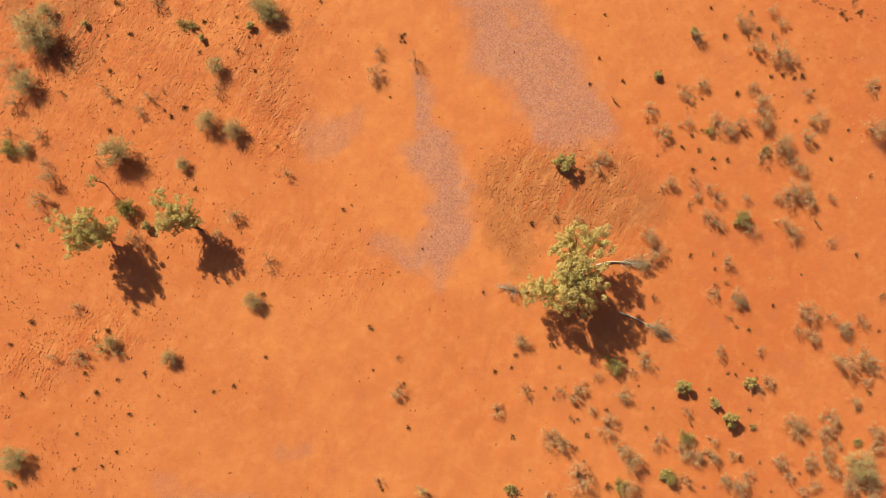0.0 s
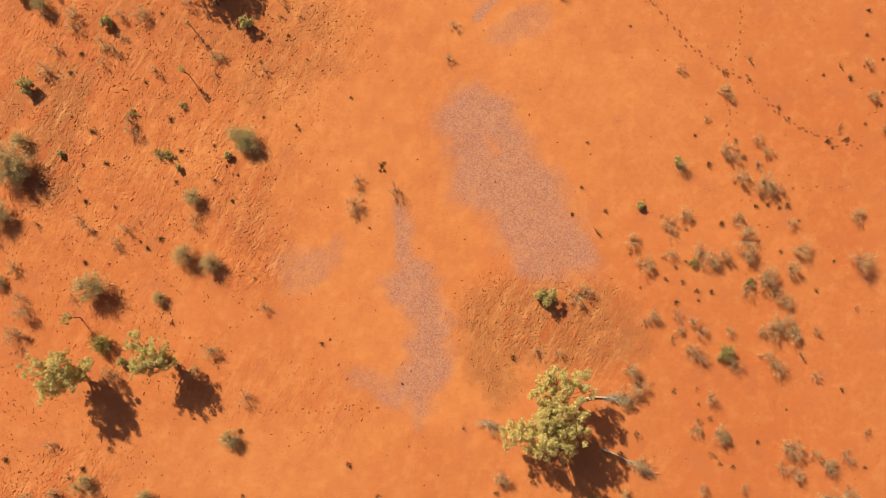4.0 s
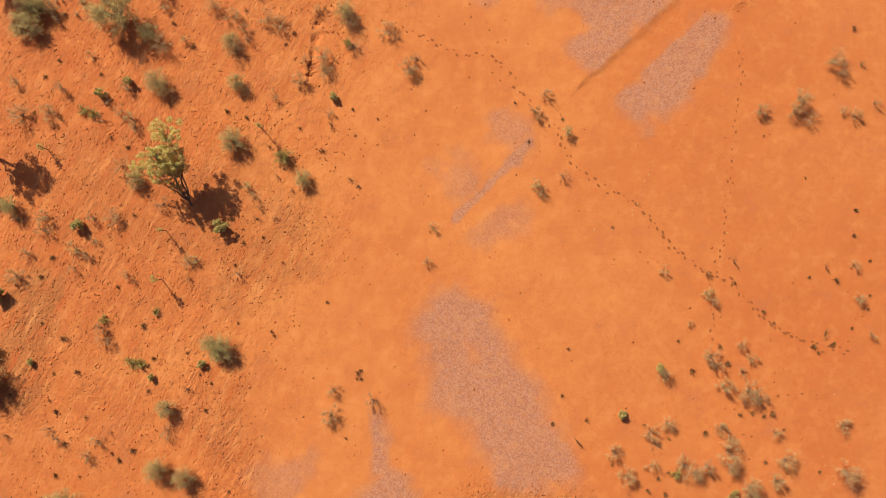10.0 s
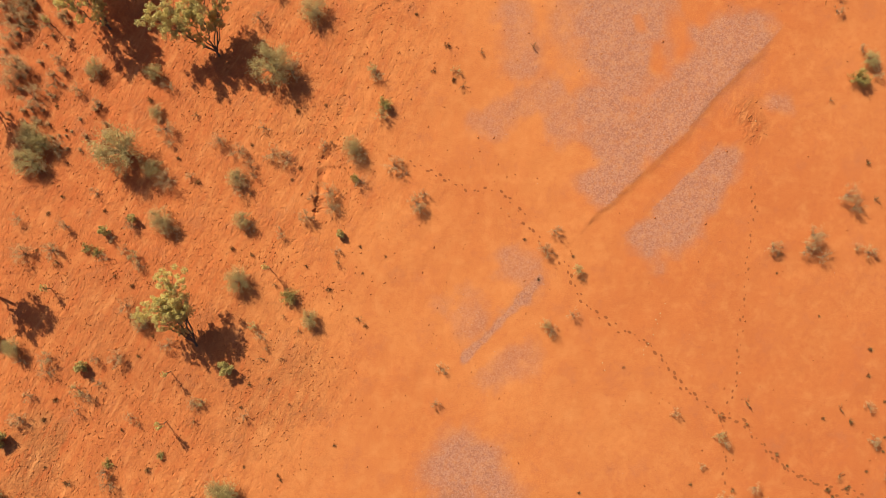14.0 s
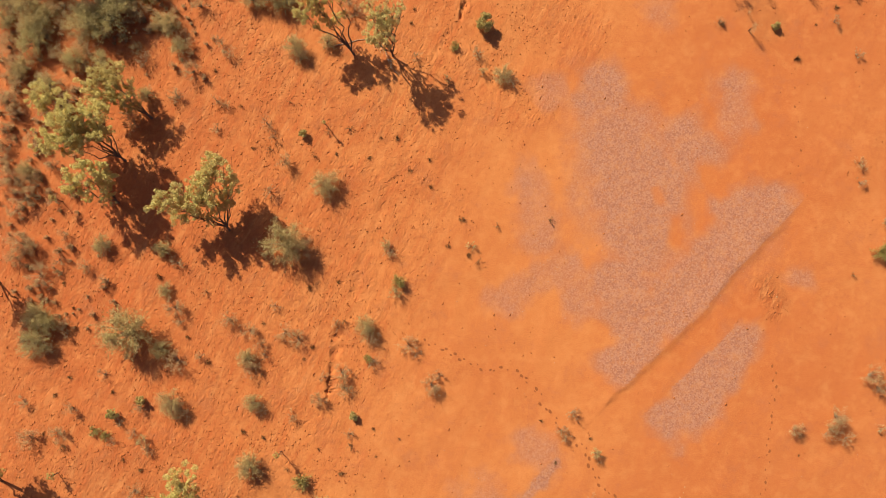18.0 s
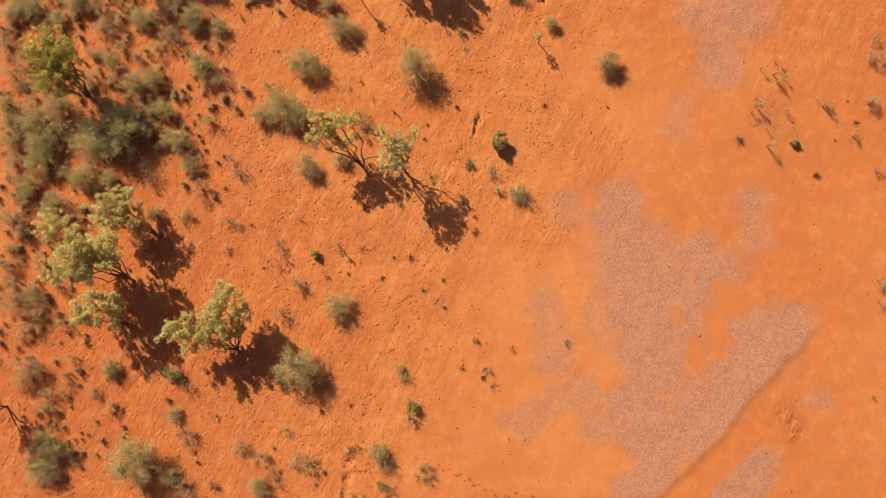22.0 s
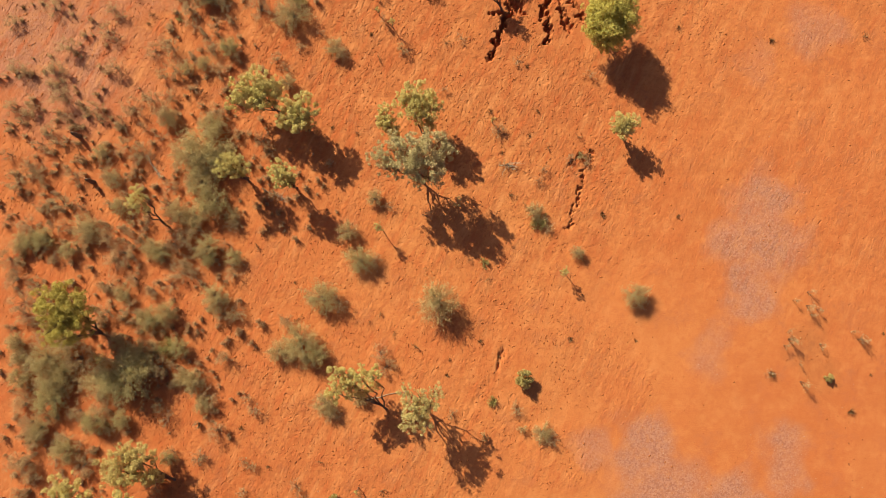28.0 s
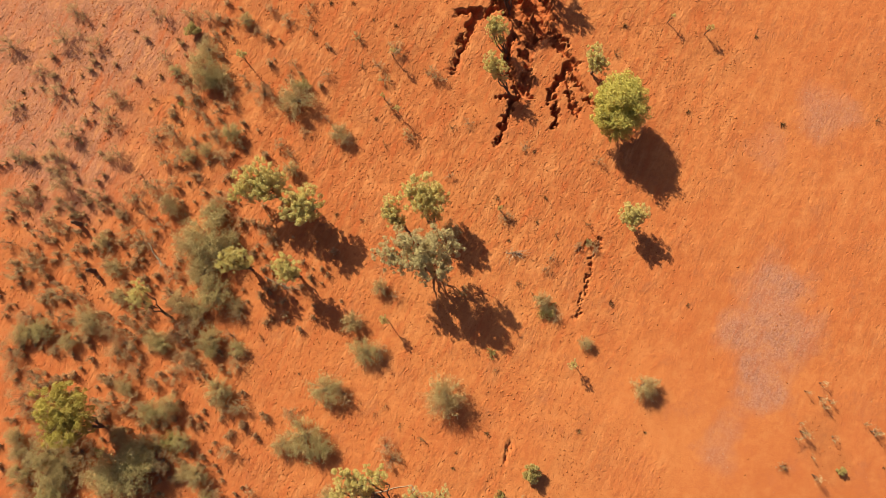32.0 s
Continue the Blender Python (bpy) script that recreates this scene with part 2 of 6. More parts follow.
def foliage_ball(seed, leaves, length, width, lumps, flat=0.8, outward=0.5, puff=(0.17, 0.36)):
    """A clump of leaves of radius about 1, in uneven puffs with gaps between them."""
    rng = np.random.default_rng(seed)
    c = unit(rng.normal(size=(lumps, 3))) * rng.uniform(0.30, 0.90, (lumps, 1))
    c[:, 2] = c[:, 2] * flat + 0.05
    size = rng.uniform(*puff, lumps)
    k = rng.choice(lumps, leaves, p=size ** 2 / (size ** 2).sum())
    d = unit(rng.normal(size=(leaves, 3)))
    at = c[k] + d * (size[k] * rng.uniform(0.2, 1.0, leaves) ** 0.6 * rng.choice((1.0, 1.3), leaves, p=(0.85, 0.15)))[:, None]
    face = unit(outward * d + np.array((0, 0, 0.45)) + 0.75 * unit(rng.normal(size=(leaves, 3))))
    along = unit(np.cross(face, rng.normal(size=(leaves, 3))))
    across = np.cross(face, along)
    s = rng.uniform(0.7, 1.35, leaves)
    return blades(at, along, across, length * s, width * s)


def dome_bush(seed, leaves, stems, tall=1.0, length=0.085, width=0.026, fuzz=0.06, sprays=5):
    """A rounded, feathery bush: forked stems fan out from one foot to a domed crown of soft sprays; radius about 1."""
    rng = np.random.default_rng(seed)
    az = rng.uniform(0, 2 * np.pi, stems)
    lobe = 1 + 0.07 * np.sin(2 * az + rng.uniform(0, 6)) + 0.07 * np.sin(3 * az + rng.uniform(0, 6)) + 0.06 * np.sin(5 * az + rng.uniform(0, 6))
    out = np.sqrt(rng.uniform(0.0, 1, stems))
    tip = np.stack([1.1 * np.cos(az) * out * lobe, 1.1 * np.sin(az) * out * lobe, tall * (0.22 + 0.86 * np.sqrt(1 - 0.92 * out ** 2)) * rng.uniform(0.82, 1.06, stems)], 1)
    bend = lambda f: np.stack([f ** 1.2, f ** 1.2, f ** 0.9], -1)
    chains, ends = [], []
    for i in range(stems):
        pts = tip[i] * bend(np.linspace(0, 0.96, 5)) + rng.normal(0, 0.014, (5, 3))
        pts[0] = (*(0.04 * tip[i, :2]), -0.05)
        chains.append((pts, np.linspace(0.020, 0.004, 5)))
        for _ in range(sprays):
            a = tip[i] * bend(np.array(rng.uniform(0.55, 0.92)))
            b = a + (tip[i] - a) * rng.uniform(0.5, 1.2) + rng.normal(0, 0.17, 3)
            ends.append((a, b))
    a, b = np.array([e[0] for e in ends]), np.array([e[1] for e in ends])
    k = rng.integers(0, len(ends), leaves)
    f = rng.uniform(0.05, 1.1, leaves)[:, None]
    at = a[k] + (b - a)[k] * f + rng.normal(0, fuzz, (leaves, 3))
    at[:, 2] = np.maximum(at[:, 2], 0.03)
    along = unit(unit(b - a)[k] * 0.8 + unit(at) * 0.3 + rng.normal(0, 0.8, (leaves, 3)))
    face = unit(at * np.array((0.8, 0.8, 0.3)) + np.array((0, 0, 0.4)) + 0.65 * rng.normal(size=(leaves, 3)))
    across = unit(np.cross(along, face))
    s = rng.uniform(0.6, 1.35, leaves)
    return blades(at, along, across, length * s, width * s), tubes(chains, 3)


def needle_bush(seed, leaves, stems, spread=1.0, tall=1.0, length=0.17, width=0.045, loose=0.10, bare=0.78):
    """A vase of stems that fan up and out from one foot, feathered with narrow leaves towards their ends; radius about 1."""
    rng = np.random.default_rng(seed)
    az = rng.uniform(0, 2 * np.pi, stems)
    lobe = 1 + 0.16 * np.sin(2 * az + rng.uniform(0, 6)) + 0.12 * np.sin(3 * az + rng.uniform(0, 6))
    out = np.sqrt(rng.uniform(0.01, 1, stems)) * spread * lobe
    tip = np.stack([np.cos(az) * out, np.sin(az) * out, tall * np.clip(1.08 - 0.42 * out ** 2, 0.3, 1.1) * rng.uniform(0.72, 1.06, stems)], 1)
    foot = tip * np.array((0.05, 0.05, 0))
    bend = lambda f: np.stack([f ** 1.15, f ** 1.15, f], 1)
    k = rng.integers(0, stems, leaves)
    f = 1.04 - bare * rng.uniform(0, 1, leaves) ** 1.5
    at = foot[k] + (tip - foot)[k] * bend(f) + rng.normal(0, loose, (leaves, 3)) * (0.35 + f)[:, None]
    at[:, 2] = np.maximum(at[:, 2], 0.03)
    along = unit(unit(tip - foot)[k] * 0.9 + rng.normal(0, 0.5, (leaves, 3)))
    face = unit(at * np.array((0.7, 0.7, 0.2)) + np.array((0, 0, 0.4)) + 0.7 * rng.normal(size=(leaves, 3)))
    across = unit(np.cross(along, face))
    s = rng.uniform(0.6, 1.35, leaves)
    chains = []
    for i in range(stems):
        pts = foot[i] + (tip - foot)[i] * bend(np.linspace(0, 0.95, 4)) + rng.normal(0, 0.012, (4, 3))
        pts[0, 2] = -0.05
        chains.append((pts, np.linspace(0.026, 0.007, 4)))
    return blades(at, along, across, length * s, width * s), tubes(chains, 3)


def grass_tuft(seed, n=46):
    rng = np.random.default_rng(seed)
    az, out = rng.uniform(0, 2 * np.pi, n), rng.uniform(0.15, 1.0, n)
    tip = np.stack([np.cos(az) * out, np.sin(az) * out, rng.uniform(0.35, 1.0, n) * (1.2 - 0.7 * out)], 1)
    foot = tip * np.array((0.25, 0.25, 0)) + np.array((0, 0, -0.05))
    along = unit(tip - foot)
    across = unit(np.cross(along, rng.normal(size=(n, 3))))
    return blades((tip + foot) / 2, along, across, np.linalg.norm(tip - foot, axis=1), np.full(n, 0.13))


def part(name, me, parent, label=""):
    ob = new(name, me)
    ob.parent = parent
    return tagged(ob, label) if label else ob


# ---- the ground: one sheet, with wash lines, a low scarp and an eroded gully head ----
def value_noise(x, y, seed=0):
    xi, yi = np.floor(x).astype(np.int64), np.floor(y).astype(np.int64)
    fx, fy = x - xi, y - yi
    fx, fy = fx * fx * (3 - 2 * fx), fy * fy * (3 - 2 * fy)

    def h(a, b):
        n = (a * 374761393 + b * 668265263 + seed * 974634777) & 0x7FFFFFFF
        n = ((n ^ (n >> 13)) * 1274126177) & 0x7FFFFFFF
        return ((n ^ (n >> 16)) & 0xFFFF) / 65535.0

    return (h(xi, yi) * (1 - fx) + h(xi + 1, yi) * fx) * (1 - fy) + (h(xi, yi + 1) * (1 - fx) + h(xi + 1, yi + 1) * fx) * fy


def fbm(x, y, octaves=4, seed=0):
    s, a, tot = 0, 1.0, 0.0
    for i in range(octaves):
        s, tot = s + a * value_noise(x * 2 ** i, y * 2 ** i, seed + i), tot + a
        a *= 0.55
    return s / tot


def off_line(x, y, line):
    """Distance to a line of points, how far along it (0 to 1), and the side (+ to the left of its run)."""
    best, along, side = np.full(x.shape, 1e9), np.zeros(x.shape), np.zeros(x.shape)
    n = len(line) - 1
    for i in range(n):
        (x0, y0), (x1, y1) = line[i], line[i + 1]
        dx, dy = x1 - x0, y1 - y0
        t = np.clip(((x - x0) * dx + (y - y0) * dy) / (dx * dx + dy * dy + 1e-9), 0, 1)
        d = np.hypot(x - x0 - t * dx, y - y0 - t * dy)
        near = d < best
        best, along = np.where(near, d, best), np.where(near, (i + t) / n, along)
        side = np.where(near, np.sign(dx * (y - y0) - dy * (x - x0)), side)
    return best, along, side


def smooth(x, lo, hi):
    t = np.clip((x - lo) / (hi - lo), 0, 1)
    return t * t * (3 - 2 * t)


SCARP = [(12.88, 38.20), (13.92, 39.22), (16.19, 41.28), (18.27, 43.14), (20.38, 45.22), (22.08, 47.20), (23.79, 49.01), (26.15, 51.35), (27.88, 53.07)]
GULLIES = [
    ([(3.40, 101.31), (3.58, 98.78), (4.38, 97.11), (5.05, 95.24)], 1.30, 1.28),
    ([(5.01, 98.79), (6.02, 97.95), (7.03, 97.20)], 0.41, 0.68),
    ([(5.37, 101.75), (5.42, 99.21), (5.60, 96.90), (5.46, 95.86)], 1.35, 1.28),
    ([(3.58, 98.57), (1.34, 98.02), (-0.50, 97.68)], 0.41, 0.61),
    ([(2.56, 98.44), (0.92, 97.10), (0.19, 95.85), (-0.22, 94.81), (-0.71, 93.15)], 0.37, 0.54),
    ([(3.68, 96.27), (3.14, 94.82), (3.53, 92.96), (4.33, 92.13), (3.52, 91.10), (2.98, 89.47), (2.41, 87.96)], 0.34, 0.66),
    ([(4.56, 94.61), (4.74, 92.55), (3.52, 91.10)], 0.55, 0.54),
    ([(4.93, 91.81), (3.52, 91.51), (2.51, 91.64)], 0.28, 0.41),
    ([(6.00, 96.28), (6.80, 95.53), (7.60, 94.62), (8.11, 93.38), (8.77, 91.94), (9.68, 90.83)], 0.46, 0.47),
    ([(5.80, 96.70), (6.81, 96.28), (7.81, 95.24)], 0.32, 0.54),
    ([(7.51, 94.12), (7.05, 92.96), (6.35, 91.93), (6.77, 90.50), (6.43, 89.19)], 0.32, 0.62),
    ([(7.37, 92.96), (7.83, 91.32), (8.38, 90.01)], 0.28, 0.47),
    ([(7.88, 94.41), (8.28, 93.88)], 0.41, 0.54),
    ([(9.67, 81.61), (9.17, 80.22), (8.83, 78.84), (8.45, 77.46), (7.67, 75.50)], 0.12, 0.24),
    ([(8.19, 80.82), (8.99, 81.22), (9.77, 80.62)], 0.23, 0.27),
    ([(3.24, 67.47), (2.95, 66.53), (2.55, 65.79)], 0.15, 0.19),
    ([(-4.10, 48.73), (-4.64, 46.21), (-5.03, 44.55), (-5.66, 43.22)], 0.14, 0.09),
    ([(-5.67, 43.51), (-6.05, 41.66), (-6.27, 40.02), (-6.69, 38.39)], 0.12, 0.15),
    ([(-1.19, 55.55), (-2.37, 53.19), (-3.23, 50.45), (-4.31, 47.35), (-5.14, 44.28)], 0.16, 0.07),
    ([(2.55, 65.79), (1.13, 63.58), (-0.08, 59.94), (-1.19, 55.55)], 0.16, 0.05),
    ([(-5.53, 42.47), (-6.13, 41.20), (-6.51, 39.10)], 0.18, 0.09),
    ([(-20.33, 49.52), (-21.06, 47.43), (-22.35, 44.10)], 0.14, 0.07),
    ([(-20.48, 49.70), (-21.37, 47.39), (-22.26, 45.09)], 0.14, 0.07),
]
# spots of ground: a stroke from one place to another, its half width, and how full it is
PEBBLES = [
    (4.5, 20.9, 5.2, 17.5, 2.88, 1.00),
    (6.3, 16.3, 9.1, 12.7, 2.88, 1.00),
    (8.3, 14.2, 10.7, 11.9, 2.08, 1.00),
    (4.4, 22.4, 5.1, 20.0, 1.68, 0.80),
    (5.9, 18.0, 9.0, 13.0, 2.88, 1.00),
    (-1.3, 14.6, -1.3, 11.5, 0.88, 0.95),
    (-0.9, 10.1, 0.9, 6.4, 1.52, 0.95),
    (0.7, 5.2, 0.1, 2.4, 1.80, 0.90),
    (-3.4, 2.8, -2.2, 2.4, 1.00, 0.55),
    (-8.7, 10.0, -7.1, 11.3, 1.20, 0.50),
    (9.4, 34.5, 6.4, 31.2, 0.44, 1.50),
    (6.4, 31.2, 4.2, 29.0, 0.36, 1.10),
    (7.6, 35.8, 8.6, 34.8, 1.36, 0.60),
    (3.6, 32.7, 4.8, 31.5, 1.36, 0.45),
    (6.4, 28.2, 8.6, 29.2, 1.20, 0.42),
    (17.3, 37.0, 19.8, 38.4, 1.68, 0.90),
    (19.0, 38.4, 22.3, 42.5, 1.68, 0.90),
    (19.8, 40.0, 23.2, 43.1, 1.20, 0.80),
    (12.7, 61.2, 13.8, 56.4, 1.80, 0.80),
    (14.6, 56.0, 15.7, 50.8, 3.80, 1.00),
    (14.0, 47.2, 15.5, 44.0, 2.20, 1.00),
    (15.5, 44.0, 14.3, 40.9, 1.40, 1.00),
    (18.0, 45.6, 23.3, 50.4, 2.48, 1.00),
    (21.8, 52.4, 25.4, 52.0, 1.60, 0.90),
    (22.5, 61.0, 22.8, 58.5, 1.52, 0.70),
    (19.1, 57.3, 20.3, 55.6, 2.00, 0.80),
    (10.4, 48.0, 11.6, 45.6, 1.40, 0.60),
    (7.7, 54.0, 8.4, 50.4, 1.52, 0.55),
    (6.0, 46.0, 8.4, 47.2, 1.20, 0.50),
    (9.0, 60.6, 10.2, 61.2, 0.88, 0.50),
    (21.8, 77.4, 21.7, 74.4, 2.48, 0.75),
    (19.7, 75.2, 23.0, 75.7, 1.80, 0.70),
    (20.6, 72.7, 20.5, 70.4, 1.68, 0.75),
    (17.8, 68.1, 17.4, 66.9, 1.40, 0.45),
    (25.5, 90.5, 26.7, 90.5, 1.80, 0.50),
    (22.2, 87.7, 21.8, 88.5, 1.40, 0.30),
    (-33.2, 101.2, -25.4, 97.0, 6.80, 0.72),
    (-34.4, 93.3, -28.2, 88.4, 6.00, 0.72),
    (-24.9, 96.6, -23.2, 93.7, 3.60, 0.40),
    (26.6, 47.3, 27.4, 47.1, 0.72, 0.60),
    (6.9, 32.2, 9.0, 33.9, 0.56, 0.60),
    (-18.4, -14.2, -13.7, -15.0, 1.20, 0.30),
    (-10.7, -11.6, -9.2, -11.2, 0.80, 0.40),
    (-8.6, 11.1, -6.3, 11.8, 1.20, 0.40),
]
BARE = [
    (19.6, 61.4, 19.4, 60.2, 0.88, 1.00),
    (20.8, 54.6, 21.2, 54.0, 1.20, 1.00),
    (18.2, 51.4, 18.3, 50.2, 0.88, 0.90),
    (17.0, 53.6, 17.3, 52.8, 0.48, 0.70),
    (23.5, 56.5, 22.3, 54.8, 1.40, 0.80),
    (5.1, 20.0, 5.3, 19.2, 0.56, 0.50),
]
LITTERED = [
    (-24.3, 23.9, -27.3, 18.9, 1.36, 1.20),
    (-28.5, 22.8, -30.0, 20.7, 1.60, 0.80),
    (6.2, 6.4, 12.2, 6.6, 3.40, 1.00),
    (4.9, 4.4, 6.1, 2.8, 1.80, 0.90),
    (-20.2, 30.4, -11.4, 29.6, 6.00, 0.50),
    (-10.9, 24.8, -7.3, 27.2, 3.60, 0.50),
    (-25.4, 23.0, -25.9, 17.6, 2.40, 0.75),
    (-7.5, 28.0, -9.5, 26.0, 2.80, 0.60),
    (-12.5, 18.3, -12.0, 12.9, 2.40, 0.40),
    (-11.0, 64.8, -15.0, 66.8, 2.40, 0.30),
    (-7.9, 91.7, -3.1, 96.3, 2.80, 0.60),
    (2.5, 85.2, 1.7, 84.8, 2.80, 0.55),
    (16.0, 96.3, 17.9, 94.2, 2.40, 0.50),
    (4.8, 63.6, 8.4, 66.9, 2.80, 0.35),
    (24.4, 68.1, 25.5, 66.1, 1.80, 0.55),
    (24.5, 46.3, 24.9, 45.9, 1.20, 0.50),
    (-28.2, 78.5, -22.2, 76.1, 5.60, 0.35),
    (-25.2, 68.9, -22.9, 63.6, 6.00, 0.35),
    (27.7, 93.4, 30.1, 92.2, 2.00, 0.40),
]
# redder sand; the left strokes also put shrub shade into the colour
REDDER = [
    (5.2, 100.5, 5.4, 96.3, 2.40, 1.00),
    (-30.3, 42.9, -18.8, 27.4, 8.00, 0.55),
    (-30.3, 35.5, -23.1, 29.2, 7.20, 0.45),
    (-30.1, 44.0, -22.9, 33.0, 6.40, 0.50),
    (19.4, 18.4, 27.2, 8.5, 6.80, 0.30),
    (19.6, 79.9, 26.8, 62.2, 8.80, 0.25),
    (-30.7, 49.5, -19.7, 49.5, 7.60, 0.80),
    (-13.6, 50.4, -9.5, 49.6, 4.40, 0.50),
    (-28.7, 41.6, -20.6, 39.6, 6.00, 0.50),
    (-27.3, 73.0, -22.7, 56.8, 8.00, 0.60),
    (21.0, 4.4, 28.8, 0.4, 10.40, 0.45),
    (-18.6, -7.0, -11.6, -7.4, 2.40, 0.35),
    (-13.2, 15.0, -12.0, 13.3, 2.80, 0.40),
    (-26.1, 38.4, -20.3, 32.3, 8.00, 0.45),
    (-25.9, 53.6, -19.7, 45.7, 10.00, 0.55),
    (-25.2, 68.9, -18.9, 60.7, 10.40, 0.60),
    (-12.8, 92.5, -10.2, 81.6, 8.00, 0.35),
    (5.8, 97.1, 5.7, 88.9, 3.60, 0.40),
    (-26.2, 78.5, -22.2, 74.6, 8.80, 0.50),
    (22.6, 82.5, 28.2, 71.4, 4.80, 0.30),
    (-28.0, -4.3, -25.5, -9.7, 3.60, 0.30),
    (29.3, 18.4, 31.5, 5.2, 3.60, 0.50),
]
RUBBLE = [
    (-13.1, 19.1, -12.1, 11.3, 2.60, 0.70),
    (6.2, 7.2, 12.2, 6.6, 3.20, 0.75),
    (-15.0, 3.6, -6.2, 1.2, 2.80, 0.25),
    (-20.2, 30.4, -10.2, 30.4, 6.40, 0.40),
    (-10.9, 24.8, -7.3, 27.2, 3.60, 0.40),
    (-7.9, 27.6, -9.9, 26.0, 3.60, 0.50),
    (-25.4, 23.0, -25.9, 17.6, 2.80, 0.90),
    (-16.0, 21.0, -14.4, 19.9, 1.20, 0.80),
    (-24.4, 35.5, -18.3, 30.8, 4.80, 0.35),
    (24.5, 46.7, 25.1, 45.7, 1.12, 0.90),
    (-11.3, 63.2, -14.2, 66.8, 2.80, 0.70),
    (-10.5, 60.7, -11.2, 56.0, 1.60, 0.60),
    (4.8, 63.6, 7.1, 59.9, 2.40, 0.50),
    (9.2, 67.3, 11.6, 64.8, 2.80, 0.45),
    (-7.9, 91.7, -3.1, 96.7, 3.20, 0.90),
    (1.7, 85.2, 4.1, 84.8, 3.20, 0.50),
    (15.6, 96.3, 17.8, 90.5, 3.20, 0.70),
    (-4.7, 88.4, 0.1, 88.4, 4.40, 0.45),
    (4.9, 90.5, 7.3, 88.0, 2.40, 0.50),
    (9.2, 80.8, 10.0, 80.0, 1.00, 0.90),
    (-3.7, 44.1, -4.9, 41.2, 1.60, 0.50),
    (-28.0, -5.0, -22.6, -3.1, 2.00, 0.70),
    (-22.9, 5.2, -19.0, 7.2, 2.40, 0.30),
    (-17.6, 56.8, -14.0, 59.1, 2.00, 0.50),
]
BRUSH = [
    (-27.9, 81.6, -23.4, 75.7, 6.60, 0.90),
    (-19.6, 93.3, -16.7, 88.0, 2.80, 0.90),
    (-16.1, 96.2, -12.0, 93.7, 2.40, 0.40),
    (-18.2, 85.2, -16.6, 83.2, 2.40, 0.80),
    (-27.0, 74.7, -21.1, 68.1, 6.40, 0.90),
    (-28.4, 59.9, -26.9, 54.0, 4.00, 0.80),
    (-18.1, 74.7, -16.7, 70.9, 2.40, 0.50),
    (-28.2, 67.6, -25.6, 63.8, 3.60, 0.60),
    (-27.4, 49.5, -25.2, 45.8, 3.20, 0.60),
    (-28.8, 92.5, -26.2, 88.8, 3.60, 0.25),
    (-18.2, 79.8, -12.0, 78.1, 3.20, 0.60),
]


def height(x, y):
    x, y = np.asarray(x, float), np.asarray(y, float)
    z = 0.10 * (fbm(x * 0.12, y * 0.12, 3, 3) - 0.5) + 0.05 * (fbm(x * 0.8, y * 0.8, 4, 9) - 0.5)
    wash = fbm(x * 0.35 + 40, y * 0.35, 3, 17)
    z = z + 0.045 * (fbm(x * 2.4 + y * 1.1, y * 1.0 - x * 0.5, 3, 21) - 0.5) * smooth(wash, 0.40, 0.65) * smooth(-x, -14, 4)
    inside = (np.abs(x) < 45) & (y > -25) & (y < 115)
    if not inside.any():
        return z
    X, Y, add = x[inside], y[inside], np.zeros(int(inside.sum()))
    d, t, s = off_line(X, Y, SCARP)
    rise = smooth(s * d + 0.6 * (fbm(X * 0.9, Y * 0.9, 3, 51) - 0.5), -0.22, 0.22)
    add += 0.075 * rise * np.exp(-d / 3.0) * smooth(t, -0.02, 0.05) * smooth(1 - t, 0, 0.2)
    rough = fbm(X * 2.3, Y * 2.3, 4, 5)
    cut = np.zeros_like(add)
    for line, wide, deep in GULLIES:
        xs, ys = [p[0] for p in line], [p[1] for p in line]
        near = (X > min(xs) - 2) & (X < max(xs) + 2) & (Y > min(ys) - 2) & (Y < max(ys) + 2)
        if near.any():
            d, t, s = off_line(X[near] + 0.85 * (rough[near] - 0.5) + 0.34 * (value_noise(X[near] * 6.5, Y[near] * 6.5, 77) - 0.5), Y[near] + 0.3 * (value_noise(X[near] * 6.1 + 3, Y[near] * 6.1, 78) - 0.5) + 0.85 * (fbm(X[near] * 2.6 + 7, Y[near] * 2.6, 4, 8) - 0.5), line)
            w = wide * ((0.25 + 1.3 * rough[near]) if wide > 0.2 else (0.65 + 0.6 * rough[near])) * (1 - 0.45 * t)
            cut[near] = np.maximum(cut[near], deep * (0.75 + 0.5 * rough[near]) * (1 - smooth(d, 0.70 * w, 1.0 * w)) * smooth(1 - t, -0.02, 0.1))
    z = z.copy()
    z[inside] += add - cut
    return z


def spread(x, y, spots, seed):
    """How far a kind of ground covers each place: 1 in the middle of its spots, 0 beyond their ragged rims."""
    m = np.zeros_like(x)
    wob = (fbm(x * 0.55, y * 0.55, 4, seed) - 0.5) * 2.2
    for x0, y0, x1, y1, r, full in spots:
        near = (x > min(x0, x1) - r - 3) & (x < max(x0, x1) + r + 3) & (y > min(y0, y1) - r - 3) & (y < max(y0, y1) + r + 3)
        if near.any():
            d, _, _ = off_line(x[near], y[near], [(x0, y0), (x1, y1 + 1e-4)])
            m[near] = np.maximum(m[near], full * (1 - smooth(d + wob[near] * min(1.2, r), r * 0.35, r * 1.5)))
    return m


def stony(x, y):
    m = spread(x, y, PEBBLES, 31)
    d, t, s = off_line(x, y, SCARP)
    low = s * d
    return m * np.where((t > 0.02) & (t < 0.98) & (low < 0.1) & (low > -2.2), 0.25, 1.0) * (1 - spread(x, y, BARE, 33))


